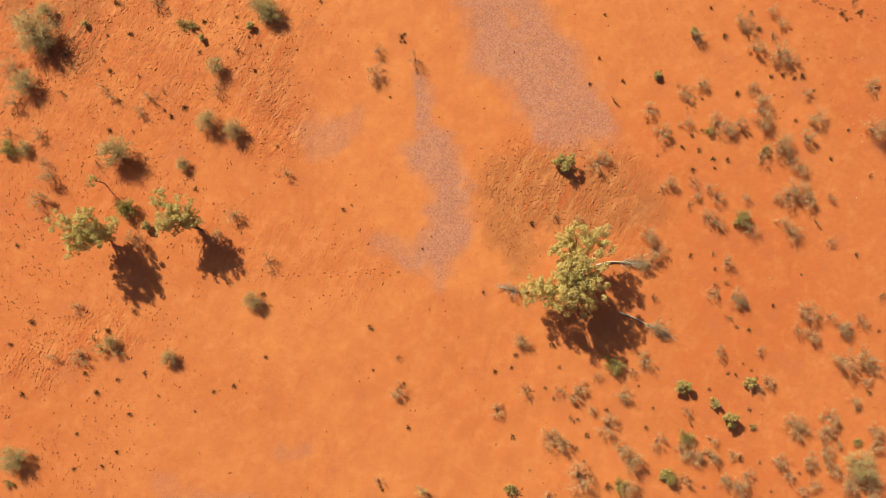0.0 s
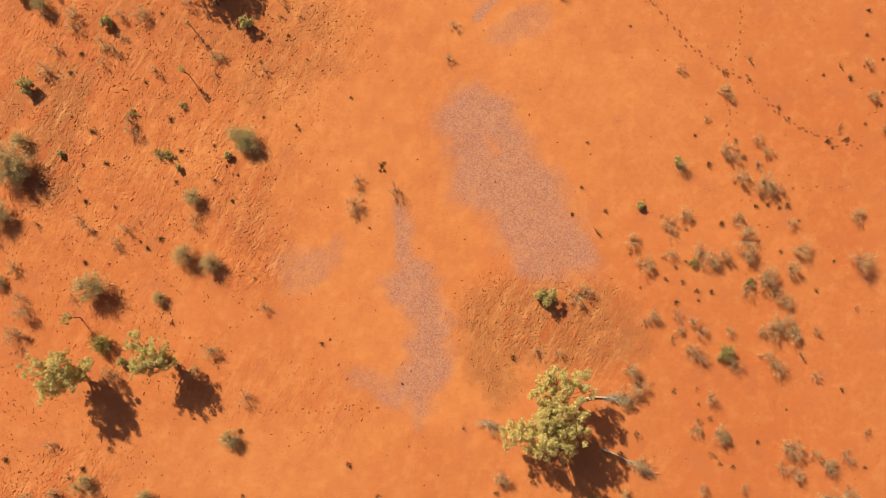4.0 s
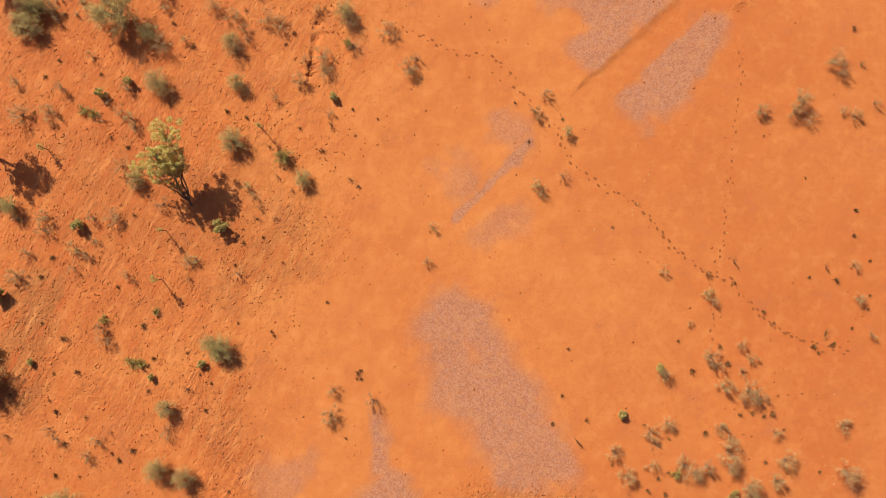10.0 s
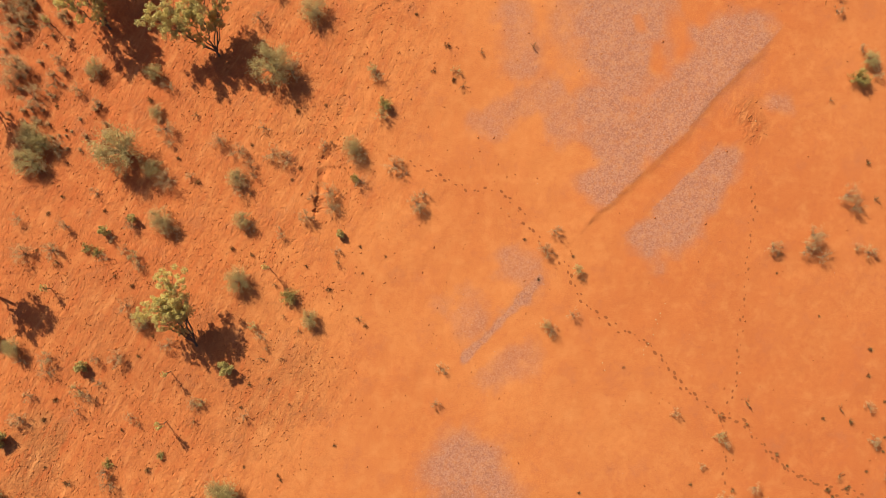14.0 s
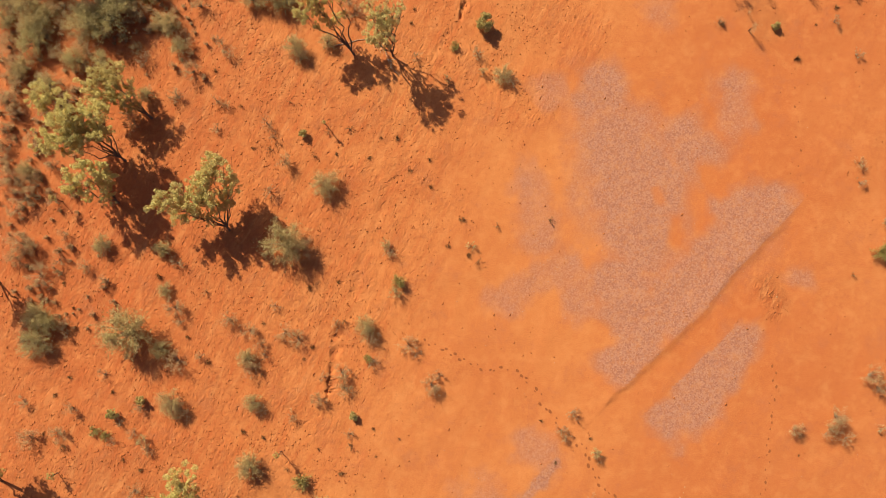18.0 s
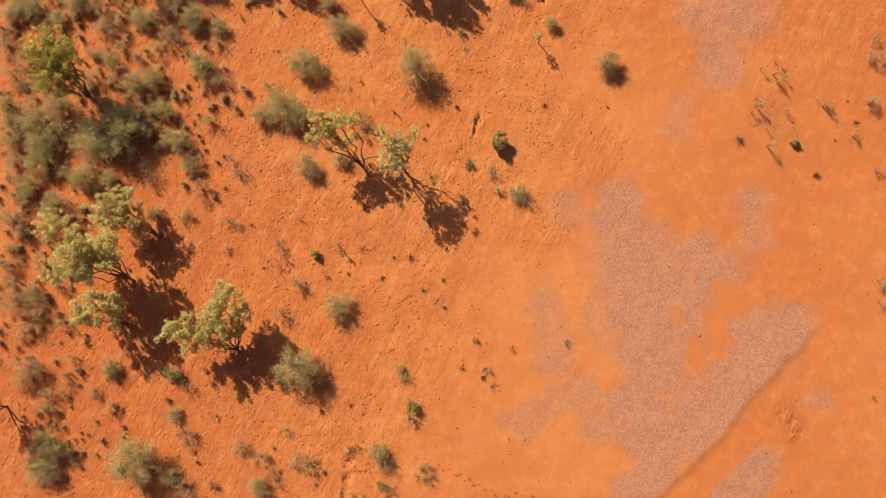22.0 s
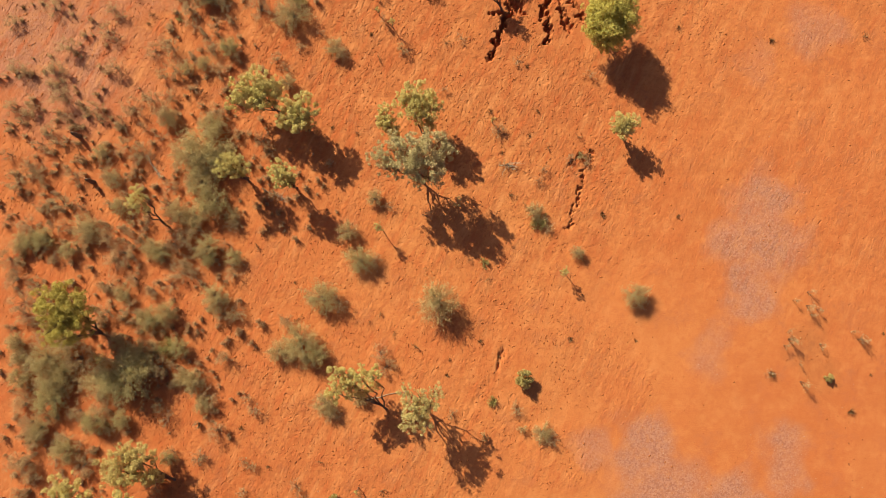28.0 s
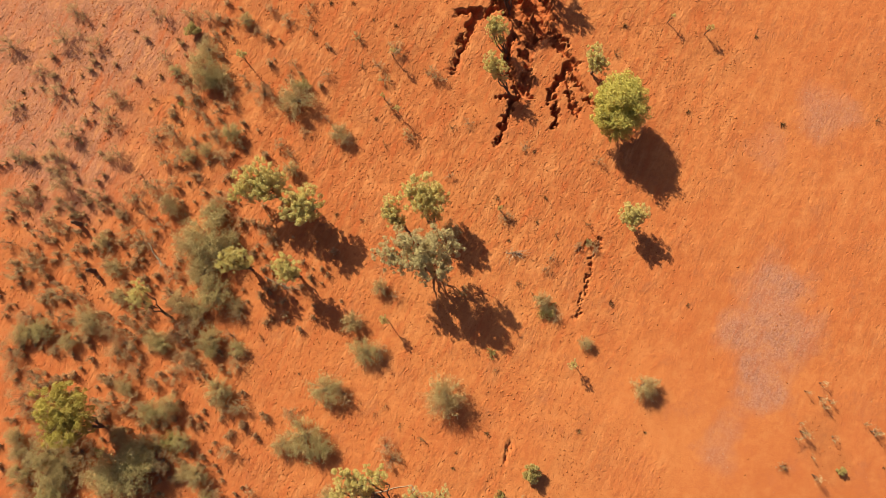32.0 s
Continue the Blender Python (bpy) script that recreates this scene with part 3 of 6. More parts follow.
def axis(lo, hi, step, fine, far):
    """Grid lines: even, closer in the fine stretches, wider and wider beyond."""
    mid = np.arange(lo, hi + 1e-6, step)
    for a, b, h in fine:
        mid = np.concatenate([mid[(mid < a) | (mid > b)], np.arange(a, b, h)])
    mid = np.unique(mid)
    grow = np.cumsum(step * 1.32 ** np.arange(1, 200))
    grow = grow[grow < far]
    return np.concatenate([mid[0] - grow[::-1], mid, mid[-1] + grow])


FINE_X, FINE_Y = ((-9.9, -6.2, 0.07), (0.0, 13.5, 0.08)), ((34.6, 40.8, 0.07), (73.8, 100.0, 0.08))


def build_ground():
    xs, ys = axis(-36, 34, 0.25, FINE_X, 2400), axis(-17, 103, 0.25, FINE_Y, 2400)
    X, Y = np.meshgrid(xs, ys)
    Z = height(X, Y)
    n, m = len(xs), len(ys)
    i = np.arange(n * m).reshape(m, n)
    me = mesh_from("ground", np.stack([X, Y, Z], -1).reshape(-1, 3), np.stack([i[:-1, :-1], i[:-1, 1:], i[1:, 1:], i[1:, :-1]], -1).reshape(-1, 4), SOIL)
    fx, fy = X.ravel(), Y.ravel()
    # the bands to either side add lens falloff, put into the sand colour
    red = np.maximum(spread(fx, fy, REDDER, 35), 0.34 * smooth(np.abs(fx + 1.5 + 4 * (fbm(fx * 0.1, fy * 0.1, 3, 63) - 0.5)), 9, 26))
    hollow = smooth(-Z.ravel(), 0.06, 0.3)
    left = 0.55 * smooth(-fx + 0.36 * (fy - 40) + 6 * (fbm(fx * 0.15, fy * 0.15, 3, 61) - 0.5), -4, 10) * smooth(fy, 4, 18) + 0.35 * smooth(fy + 0.3 * fx, 70, 84)
    rough = np.maximum(np.clip(left, 0, 0.8), spread(fx, fy, RUBBLE, 43))
    # the litter value also carries a broad darker tone over the left side
    for name, v in (("rough", rough), ("stones", stony(fx, fy) * (1 - hollow)), ("litter_tone", np.maximum(spread(fx, fy, LITTERED, 37), 0.5 * np.clip(left, 0, 1))), ("red", np.maximum(red, hollow))):
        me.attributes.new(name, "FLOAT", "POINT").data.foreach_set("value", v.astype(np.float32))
    me.polygons.foreach_set("use_smooth", np.ones(len(me.polygons), bool))
    return tagged(new("ground", me), "bare orange-red desert sand with pebble patches and an eroded gully", "ground", kind="structure")


build_ground()


# ---- plants: a few shapes of each kind, then one copy for each plant ----
def variants(make, count):
    return [make(k) for k in range(count)]


def bush_pair(name, leaf, twig, shapes, seed):
    (lv, lf), (sv, sf) = shapes(seed)
    return mesh_from(name + "_foliage", lv, lf, leaf), mesh_from(name + "_stems", sv, sf, twig)


def round_bush(seed, leaves, length, width):
    """A dense, low, rounded bush with stems inside."""
    rng = np.random.default_rng(seed)
    v, f = foliage_ball(seed, leaves, length, width, 26, 0.8)
    v = v * np.array((1, 1, 0.85)) + np.array((0, 0, 0.72))
    v[:, 2] = np.maximum(v[:, 2], 0.02)
    chains = [(bowed(rng, (0, 0, -0.05), (0.6 * np.cos(a), 0.6 * np.sin(a), 1.0), 5, 0.05), np.linspace(0.05, 0.015, 5)) for a in rng.uniform(0, 6.3, 7)]
    return (v, f), tubes(chains, 4)


KINDS = {
    # kind: (name, category, group, label for a small one, label for a large one, shapes for small, shapes for large)
    "m": ("mulga_bush", "bush", "mulga bushes", "small grey-green mulga bush on red sand", "large feathery grey-green mulga bush on red sand",
          variants(lambda k: bush_pair("mulga", LEAF["mulga"], TWIG, lambda s: dome_bush(100 + s, 1000, 20, 1.2, 0.14, 0.036, 0.08, 3), k), 6),
          variants(lambda k: bush_pair("mulga", LEAF["mulga"], TWIG, lambda s: dome_bush(120 + s, 5000, 68, 1.0 + 0.06 * (s % 3), 0.09, 0.026, 0.06, 5), k), 6)),
    "g": ("green_bush", "bush", "green bushes", "small rounded fresh green bush on red sand", "dense rounded dark green bush on red sand",
          variants(lambda k: bush_pair("bush", LEAF["bush"], BARK, lambda s: round_bush(140 + s, 800, 0.24, 0.13), k), 3),
          variants(lambda k: bush_pair("bush", LEAF["bush"], BARK, lambda s: round_bush(150 + s, 1900, 0.17, 0.09), k), 3)),
    "y": ("golden_bush", "bush", "mustard bushes", "small mustard-green bush on red sand", "spreading mustard-green bush on red sand",
          variants(lambda k: bush_pair("golden", LEAF["golden"], BARK, lambda s: needle_bush(160 + s, 560, 20, 1.1, 0.95, length=0.24, width=0.085), k), 3),
          variants(lambda k: bush_pair("golden", LEAF["golden"], BARK, lambda s: needle_bush(170 + s, 1500, 34, 1.1, 0.95, length=0.18, width=0.06), k), 3)),
    "d": ("dry_shrub", "shrub", "dry shrubs", "small dry grey-brown twiggy shrub on sand", "dry grey-brown twiggy shrub with bare stems",
          variants(lambda k: bush_pair("dry", LEAF["dry"], TWIG, lambda s: dome_bush(180 + s, 380, 13 + s % 4, 1.15, 0.14, 0.045, 0.085, 3), k), 6),
          variants(lambda k: bush_pair("dry", LEAF["dry"], TWIG, lambda s: dome_bush(190 + s, 760, 16 + s % 4, 1.15, 0.115, 0.034, 0.075, 3), k), 6)),
    "h": ("dead_herb", "herb", "dead herbs", "small dead brown herb on red sand", "dead brown herb on red sand",
          variants(lambda k: bush_pair("herb", LEAF["straw"], LEAF["dry"], lambda s: needle_bush(300 + s, 60, 8, 1.0, 0.95, 0.30, 0.09, 0.06, 0.8), k), 5),
          variants(lambda k: bush_pair("herb", LEAF["straw"], LEAF["dry"], lambda s: needle_bush(310 + s, 80, 9, 1.0, 0.95, 0.26, 0.08, 0.06, 0.8), k), 3)),
    "s": ("saltbush", "shrub", "saltbushes", "hazy grey saltbush with brown stems on sand", "wide hazy grey saltbush with brown stems",
          variants(lambda k: bush_pair("saltbush", LEAF["salt"], TWIG, lambda s: dome_bush(320 + s, 640, 14 + s % 4, 1.1, 0.13, 0.042, 0.10, 3), k), 6),
          variants(lambda k: bush_pair("saltbush", LEAF["salt"], TWIG, lambda s: dome_bush(330 + s, 1500, 18 + s % 6, 1.05, 0.10, 0.030, 0.085, 4), k), 7)),
    "p": ("dead_stick_plant", "plant", "dead stick plants", "dead pale straw plant with bare upright sticks", "dead pale straw plant with bare upright sticks",
          variants(lambda k: bush_pair("sticks", LEAF["pale_straw"], BARK, lambda s: needle_bush(350 + s, 120, 6 + s, 0.75, 2.1, 0.24, 0.06, 0.13, 0.28), k), 4),
          variants(lambda k: bush_pair("sticks", LEAF["pale_straw"], BARK, lambda s: needle_bush(360 + s, 150, 8 + s, 0.75, 2.1, 0.24, 0.06, 0.13, 0.28), k), 2)),
}
TUFTS = variants(lambda k: mesh_from("tuft", *grass_tuft(200 + k), LEAF["straw"]), 5)
LEAVES = {"yellow": (2300, 36), "olive": (2200, 35), "pale": (1300, 24), "grey": (1900, 32), "green": (2300, 36)}
CLUMPS = {leaf: variants(lambda k: mesh_from("leaf_clump", *foliage_ball(220 + 7 * k + len(leaf), n, 0.095, 0.046, lumps, 0.9, 0.5, (0.09, 0.21)), LEAF[leaf]), 4) for leaf, (n, lumps) in LEAVES.items()}
CLUMPS["dome"] = variants(lambda k: mesh_from("leaf_clump", *foliage_ball(260 + k, 4200, 0.085, 0.052, 60, 0.9, 0.6, (0.13, 0.27)), LEAF["dome"]), 4)
plant_rng = random.Random(11)
made_kinds = {}


def place(kind, spots):
    """Plants of one kind at (x, y, radius)."""
    name, category, group, small, large, low, high = KINDS[kind]
    for x, y, r in spots:
        big = r >= 0.5
        pool = high if big else low
        k = plant_rng.randrange(len(pool))
        z = float(height(np.array([x]), np.array([y]))[0])
        m = pose(x, y, z - 0.01, 0, 0, plant_rng.uniform(0, 360)) @ Matrix.Diagonal((r * plant_rng.uniform(0.9, 1.12), r * plant_rng.uniform(0.9, 1.12), r * plant_rng.uniform(0.85, 1.15), 1))
        key = (kind, big, k)
        if key in made_kinds:
            ob = copy_thing(made_kinds[key], Matrix.Identity(4))
        else:
            ob = tagged(new(name), large if big else small, category, group)
            part("foliage", pool[k][0], ob)
            part("woody_frame", pool[k][1], ob)
            made_kinds[key] = ob
        ob.matrix_basis = m


def tufts(spots):
    for x, y, r in spots:
        ob = new("grass_tuft", TUFTS[plant_rng.randrange(len(TUFTS))])
        z = float(height(np.array([x]), np.array([y]))[0])
        ob.matrix_basis = pose(x, y, z - 0.01, 0, 0, plant_rng.uniform(0, 360)) @ Matrix.Diagonal((r * 1.1, r * 1.1, r * plant_rng.uniform(0.9, 1.4), 1))
        tagged(ob, "small brown dry grass tuft on red sand", "grass", "grass tufts")


def tree(leaf, foot, clumps, label, category="tree", thick=0.078):
    """A tree: trunk, a limb to each clump of leaves, and the clumps at (x, y, z, radius)."""
    rng = np.random.default_rng(int(abs(foot[0] * 31 + foot[1] * 17)) + len(clumps))
    gz = float(height(np.array([foot[0]]), np.array([foot[1]]))[0])
    ob = tagged(new("desert_tree"), label, category, "desert trees")
    ob.location = (foot[0], foot[1], gz)
    c = np.array(clumps, float)
    if len(c) > 3:                                 # the leafy heart of the crown
        c = np.vstack([c, [*c[:, :3].mean(0), 0.9 * c[:, 3].mean()]])
    c[:, :3] -= np.array((foot[0], foot[1], gz))
    mid, wide = c[:, :3].mean(0), 1.26 if leaf == "dome" else 1.38
    fork = mid * np.array((0.08, 0.08, 0.07))
    part("trunk", mesh_from("trunk", *tubes([(np.vstack([[0, 0, -0.15], bowed(rng, (0, 0, 0), fork, 4, 0.03)]), np.concatenate([[thick * 1.5], np.linspace(thick * 1.25, thick * 0.9, 4)]))], 8), BARK), ob)
    stems = []
    for i, (x, y, z, r) in enumerate(c):
        end = np.array((x, y, z - 0.1 * r))
        if i < 7:          # a stem of its own from the foot
            main = bowed(rng, fork * 0.97, end, 8, 0.035)
            stems.append(main)
            width = thick * (0.85 if i < 4 else 0.62)
        else:                                      # or a limb from the nearest stem
            near = min(stems, key=lambda q: np.linalg.norm(q[-1] - end))
            main, width = bowed(rng, near[int(rng.integers(3, 5))], end, 8, 0.07), thick * 0.48
        limb = part("limb", mesh_from("limb", *tubes([(main, np.linspace(width, 0.014, 8))], 5), BARK), ob)
        twigs = []
        for _ in range(7):
            a = main[rng.integers(4, 8)]
            twigs.append((bowed(rng, a, end + rng.normal(0, 0.45 * r, 3), 4, 0.08), (0.022, 0.017, 0.012, 0.006)))
        part("twig_spray", mesh_from("twig_spray", *tubes(twigs, 4), BARK), limb)
        f = part("foliage", CLUMPS[leaf][rng.integers(0, 4)], limb)
        f.matrix_basis = pose(x, y, z, rng.uniform(-15, 15), rng.uniform(-15, 15), rng.uniform(0, 360)) @ Matrix.Diagonal((r * wide, r * wide, r * wide * 0.95, 1))
        if leaf != "dome" and r > 0.45:            # leafy side shoots lower on the limb
            low, u = main[int(rng.integers(4, 6))] + rng.normal(0, 0.25 * r, 3), r * rng.uniform(0.65, 0.9)
            f = part("foliage", CLUMPS[leaf][rng.integers(0, 4)], limb)
            f.matrix_basis = pose(*low, 0, 0, rng.uniform(0, 360)) @ Matrix.Diagonal((u, u, u, 1))
    return ob


def sapling(x, y, r, h):
    """A thin young tree: a bare stem and a small tuft of leaves on top."""
    rng = np.random.default_rng(int(abs(x * 53 + y * 29)))
    gz = float(height(np.array([x]), np.array([y]))[0])
    ob = tagged(new("sapling"), "thin young tree with a small green crown", "tree", "saplings")
    ob.location = (x, y, gz)
    end = np.array((rng.normal(0, 0.05), rng.normal(0, 0.05), h))
    stem = bowed(rng, (0, 0, -0.1), end, 6, 0.03)
    tw = [(stem, np.linspace(0.04, 0.014, 6))] + [(bowed(rng, stem[rng.integers(2, 5)], end + rng.normal(0, 0.7 * r, 3), 4, 0.06), (0.018, 0.014, 0.01, 0.005)) for _ in range(6)]
    part("trunk", mesh_from("stem", *tubes(tw, 5), BARK), ob)
    f = part("foliage", CLUMPS["olive"][rng.integers(0, 3)], ob)
    f.matrix_basis = pose(end[0], end[1], h, 0, 0, rng.uniform(0, 360)) @ Matrix.Diagonal((r * 1.05, r * 1.05, r * 1.1, 1))


def fallen(line, thick, label, seed, bushy=24):
    """A dead limb that lies on the sand, with its broken side twigs."""
    rng = np.random.default_rng(seed)
    pts = np.array([(x, y, float(height(np.array([x]), np.array([y]))[0]) + thick * 0.9) for x, y in line])
    fine = np.concatenate([np.linspace(pts[i], pts[i + 1], 4)[:-1] for i in range(len(pts) - 1)] + [pts[-1:]])
    fine[1:-1] += rng.normal(0, 0.05, (len(fine) - 2, 3)) * np.array((1, 1, 0.6))
    fine[:, 2] = np.maximum(fine[:, 2], thick * 0.6)
    ob = tagged(new("fallen_branch"), label, "branch", "fallen branches")
    part("limb", mesh_from("limb", *tubes([(fine, np.linspace(thick, thick * 0.3, len(fine)))], 6), DEADWOOD), ob)
    tw = []
    for _ in range(bushy):
        a = fine[rng.integers(len(fine) // 2, len(fine))]
        b = a + rng.normal(0, 0.30, 3) * np.array((1, 1, 0.8)) + rng.uniform(0.1, 0.8) * unit(fine[-1] - fine[len(fine) // 2])
        b[2] = abs(b[2]) * 0.9 + 0.04
        tw.append((bowed(rng, a, b, 4, 0.1), (0.016, 0.012, 0.009, 0.005)))
    part("twig_spray", mesh_from("twig_spray", *tubes(tw, 3), DEADWOOD), ob)


# ---- every plant at its place ----
place("m", [(-28.78, -11.55, 0.90), (-1.20, -13.71, 0.45), (28.69, -12.04, 1.08), (-23.38, -4.16, 0.45), (-22.58, -3.66, 0.54), (-18.55, -4.73, 0.58), (-12.93, -0.83, 0.63), (-15.43, 3.76, 0.45), (-29.33, 14.50, 0.90), (-29.21, 9.85, 0.54), (-22.51, 9.51, 1.16), (-18.03, 8.74, 0.54)])
place("m", [(-16.33, 11.71, 0.81), (-15.86, 15.80, 0.72), (-14.45, 11.19, 0.81), (-28.47, 18.07, 1.61), (-28.08, 19.86, 0.63), (-28.06, 17.40, 0.72), (-12.85, 20.18, 0.72), (-12.09, 19.84, 0.99), (21.79, 23.70, 0.49), (-27.13, 29.80, 0.72), (-22.66, 26.86, 0.45), (-18.47, 31.75, 0.63)])
place("m", [(-14.08, 26.07, 0.36), (-10.66, 31.23, 0.40), (-6.68, 31.74, 0.67), (9.83, 31.34, 0.49), (-18.99, 36.11, 0.49), (-17.11, 38.67, 0.90), (-11.69, 34.49, 0.99), (-11.55, 38.70, 0.67), (12.16, 35.20, 0.45)])
place("m", [(-26.64, 42.86, 0.99), (-26.53, 44.69, 0.99), (-25.79, 44.12, 0.81), (-20.08, 43.55, 1.61), (-17.96, 42.34, 0.63), (-17.86, 46.45, 0.58), (-12.02, 41.73, 0.67), (-3.84, 43.97, 0.76), (-1.75, 46.18, 0.49), (-27.83, 54.99, 0.63)])
place("m", [(-22.31, 49.65, 0.63), (-18.05, 49.32, 0.67), (-9.42, 49.72, 1.43), (-6.69, 53.90, 1.03), (-2.43, 49.64, 0.45), (3.60, 49.56, 0.36), (33.67, 50.40, 0.63), (-28.98, 61.89, 0.54), (-28.32, 62.27, 0.72), (-26.60, 60.87, 0.90), (-24.53, 62.85, 0.90), (-22.83, 62.87, 0.72)])
place("m", [(-19.63, 60.30, 0.63), (-17.35, 63.88, 0.67), (-8.99, 63.86, 0.90), (1.92, 61.60, 0.36), (4.52, 62.13, 0.36), (5.89, 61.90, 0.63), (-30.17, 68.09, 0.72), (-29.97, 67.10, 0.63), (-29.81, 65.66, 0.81), (-28.12, 67.00, 1.16), (-27.60, 64.21, 1.16), (-27.51, 65.62, 1.08)])
place("m", [(-27.02, 66.05, 0.90), (-26.63, 68.03, 1.08), (-24.16, 65.42, 1.08), (-23.39, 65.82, 1.08), (-23.22, 68.11, 0.72), (-22.98, 71.39, 0.63), (-22.36, 65.92, 1.70), (-21.65, 67.22, 1.12), (-21.23, 69.69, 0.90), (-20.06, 70.11, 0.85), (-19.04, 67.71, 0.72), (-18.81, 65.70, 0.63)])
place("m", [(-17.95, 65.47, 0.81), (-16.64, 71.09, 1.08), (-12.24, 67.50, 0.81), (-10.77, 68.01, 1.25), (-9.64, 67.28, 0.90), (-9.26, 71.17, 1.12), (-6.65, 64.30, 0.63), (-1.27, 70.81, 1.48), (12.40, 71.40, 0.90), (-29.95, 75.00, 0.81), (-28.67, 75.24, 0.81)])
place("m", [(-26.95, 74.42, 0.63), (-25.71, 75.96, 0.99), (-24.06, 79.42, 0.63), (-23.41, 77.49, 0.63), (-22.68, 76.71, 0.45), (-21.16, 74.61, 0.72), (-20.64, 74.26, 0.72), (-19.45, 76.99, 0.90), (-18.32, 76.72, 0.81), (-17.70, 79.14, 1.16), (-17.27, 74.61, 0.90), (-17.24, 73.88, 0.63)])
place("m", [(-17.11, 77.68, 1.08), (-15.69, 76.90, 0.54), (-15.43, 73.89, 0.63), (-7.58, 75.75, 0.72), (-6.71, 73.79, 1.03), (-5.72, 78.14, 0.63), (0.05, 77.86, 0.36), (5.48, 77.16, 0.67), (8.45, 74.27, 0.54), (-24.91, 81.37, 0.63), (-20.26, 83.72, 0.81), (-19.08, 87.32, 0.54)])
place("m", [(-18.55, 81.14, 1.34), (-17.91, 87.72, 0.54), (-17.44, 81.32, 1.61), (-17.30, 83.12, 0.90), (-16.44, 80.77, 0.99), (-11.96, 86.32, 0.63), (-0.93, 81.88, 0.81), (8.92, 81.19, 0.40), (-20.24, 93.37, 0.54), (-18.30, 93.44, 1.08), (-18.05, 94.96, 0.72), (-17.57, 92.62, 0.81)])
place("m", [(-17.01, 93.13, 0.72), (-16.12, 88.89, 0.72), (-11.73, 91.31, 1.25), (-8.63, 88.91, 0.72), (-7.54, 95.91, 0.40), (-5.52, 92.83, 0.40), (-3.90, 88.97, 0.40), (-15.36, 97.08, 0.54)])
place("g", [(15.41, -12.72, 0.40), (19.92, -9.01, 0.60), (16.81, -6.71, 0.56), (19.05, -7.89, 0.40), (21.55, -6.50, 0.44), (-20.46, 4.36, 0.40), (8.88, 8.93, 0.80), (15.73, 15.27, 0.36), (-27.85, 23.62, 0.64), (-25.34, 18.92, 0.28), (-16.96, 17.91, 0.28), (-13.50, 18.82, 0.32)])
place("g", [(18.37, 18.47, 0.40), (-28.54, 30.46, 0.56), (-22.40, 28.42, 0.48), (-12.33, 28.41, 0.56), (-21.15, 37.92, 0.40), (-19.29, 38.82, 0.36), (-4.62, 37.74, 0.36), (-8.39, 57.54, 0.36), (4.55, 65.60, 0.74), (25.82, 65.59, 0.36), (-19.14, 96.25, 0.52)])
place("y", [(-29.24, -13.25, 0.32), (4.88, -13.50, 0.48), (12.40, -13.45, 0.48), (15.75, -12.87, 0.60), (16.99, -10.23, 0.56), (21.72, -9.53, 0.24), (28.87, -10.48, 0.36), (12.14, -5.31, 0.68), (-21.87, 5.60, 0.80), (21.37, 4.95, 0.68), (-30.33, 9.85, 0.56), (19.35, 11.25, 0.36)])
place("y", [(23.24, 9.82, 0.40), (-20.39, 21.84, 0.32), (-18.45, 18.91, 0.40), (-17.72, 18.67, 0.40), (-16.91, 22.33, 0.32), (-22.40, 36.72, 0.36), (-21.71, 36.40, 0.36), (-8.11, 33.33, 0.56), (-3.59, 41.81, 0.36), (-1.48, 47.01, 0.52), (32.77, 49.05, 0.72), (-24.62, 66.96, 0.36)])
place("y", [(-19.88, 67.73, 0.64), (1.95, 73.61, 0.36), (5.83, 76.49, 0.56), (-19.88, 91.09, 0.24), (-11.29, 92.39, 0.52)])
place("d", [(-4.10, -13.06, 0.41), (15.00, -10.44, 0.55), (16.75, -13.09, 0.55), (17.11, -8.36, 0.41), (21.04, -12.74, 0.51), (24.90, -13.70, 0.46), (27.58, -10.68, 0.41), (-26.62, -4.63, 0.46), (-12.22, -1.15, 0.41), (5.19, -0.18, 0.55), (5.91, -6.98, 0.55), (8.33, -6.99, 0.46)])
place("d", [(10.90, -6.04, 0.41), (13.38, -5.65, 0.41), (19.44, -4.38, 0.51), (22.05, -7.02, 0.41), (22.35, -4.31, 0.41), (25.12, -2.94, 0.55), (25.94, -2.16, 0.55), (27.37, -1.97, 0.46), (28.48, -2.94, 0.55), (29.51, -2.16, 0.55), (-11.94, 1.91, 0.55), (8.30, 4.98, 0.41)])
place("d", [(9.77, 4.89, 0.46), (15.74, 7.19, 0.41), (18.07, 7.59, 0.46), (19.64, 4.57, 0.55), (19.71, 6.38, 0.51), (20.15, 1.90, 0.55), (22.02, 4.17, 0.55), (27.63, 3.38, 0.41), (27.77, 6.59, 0.41), (-30.36, 11.09, 0.46), (-23.95, 14.37, 0.41), (-23.40, 13.72, 0.41)])
place("d", [(-15.71, 14.24, 0.55), (17.83, 13.30, 0.46), (21.40, 11.85, 0.55), (23.01, 9.29, 0.55), (23.13, 13.73, 0.41), (25.01, 9.01, 0.55), (-20.59, 21.28, 0.55), (-20.30, 20.44, 0.55), (-12.15, 19.55, 0.55), (-11.59, 19.42, 0.55), (-4.37, 17.03, 0.55), (-1.67, 16.33, 0.55)])
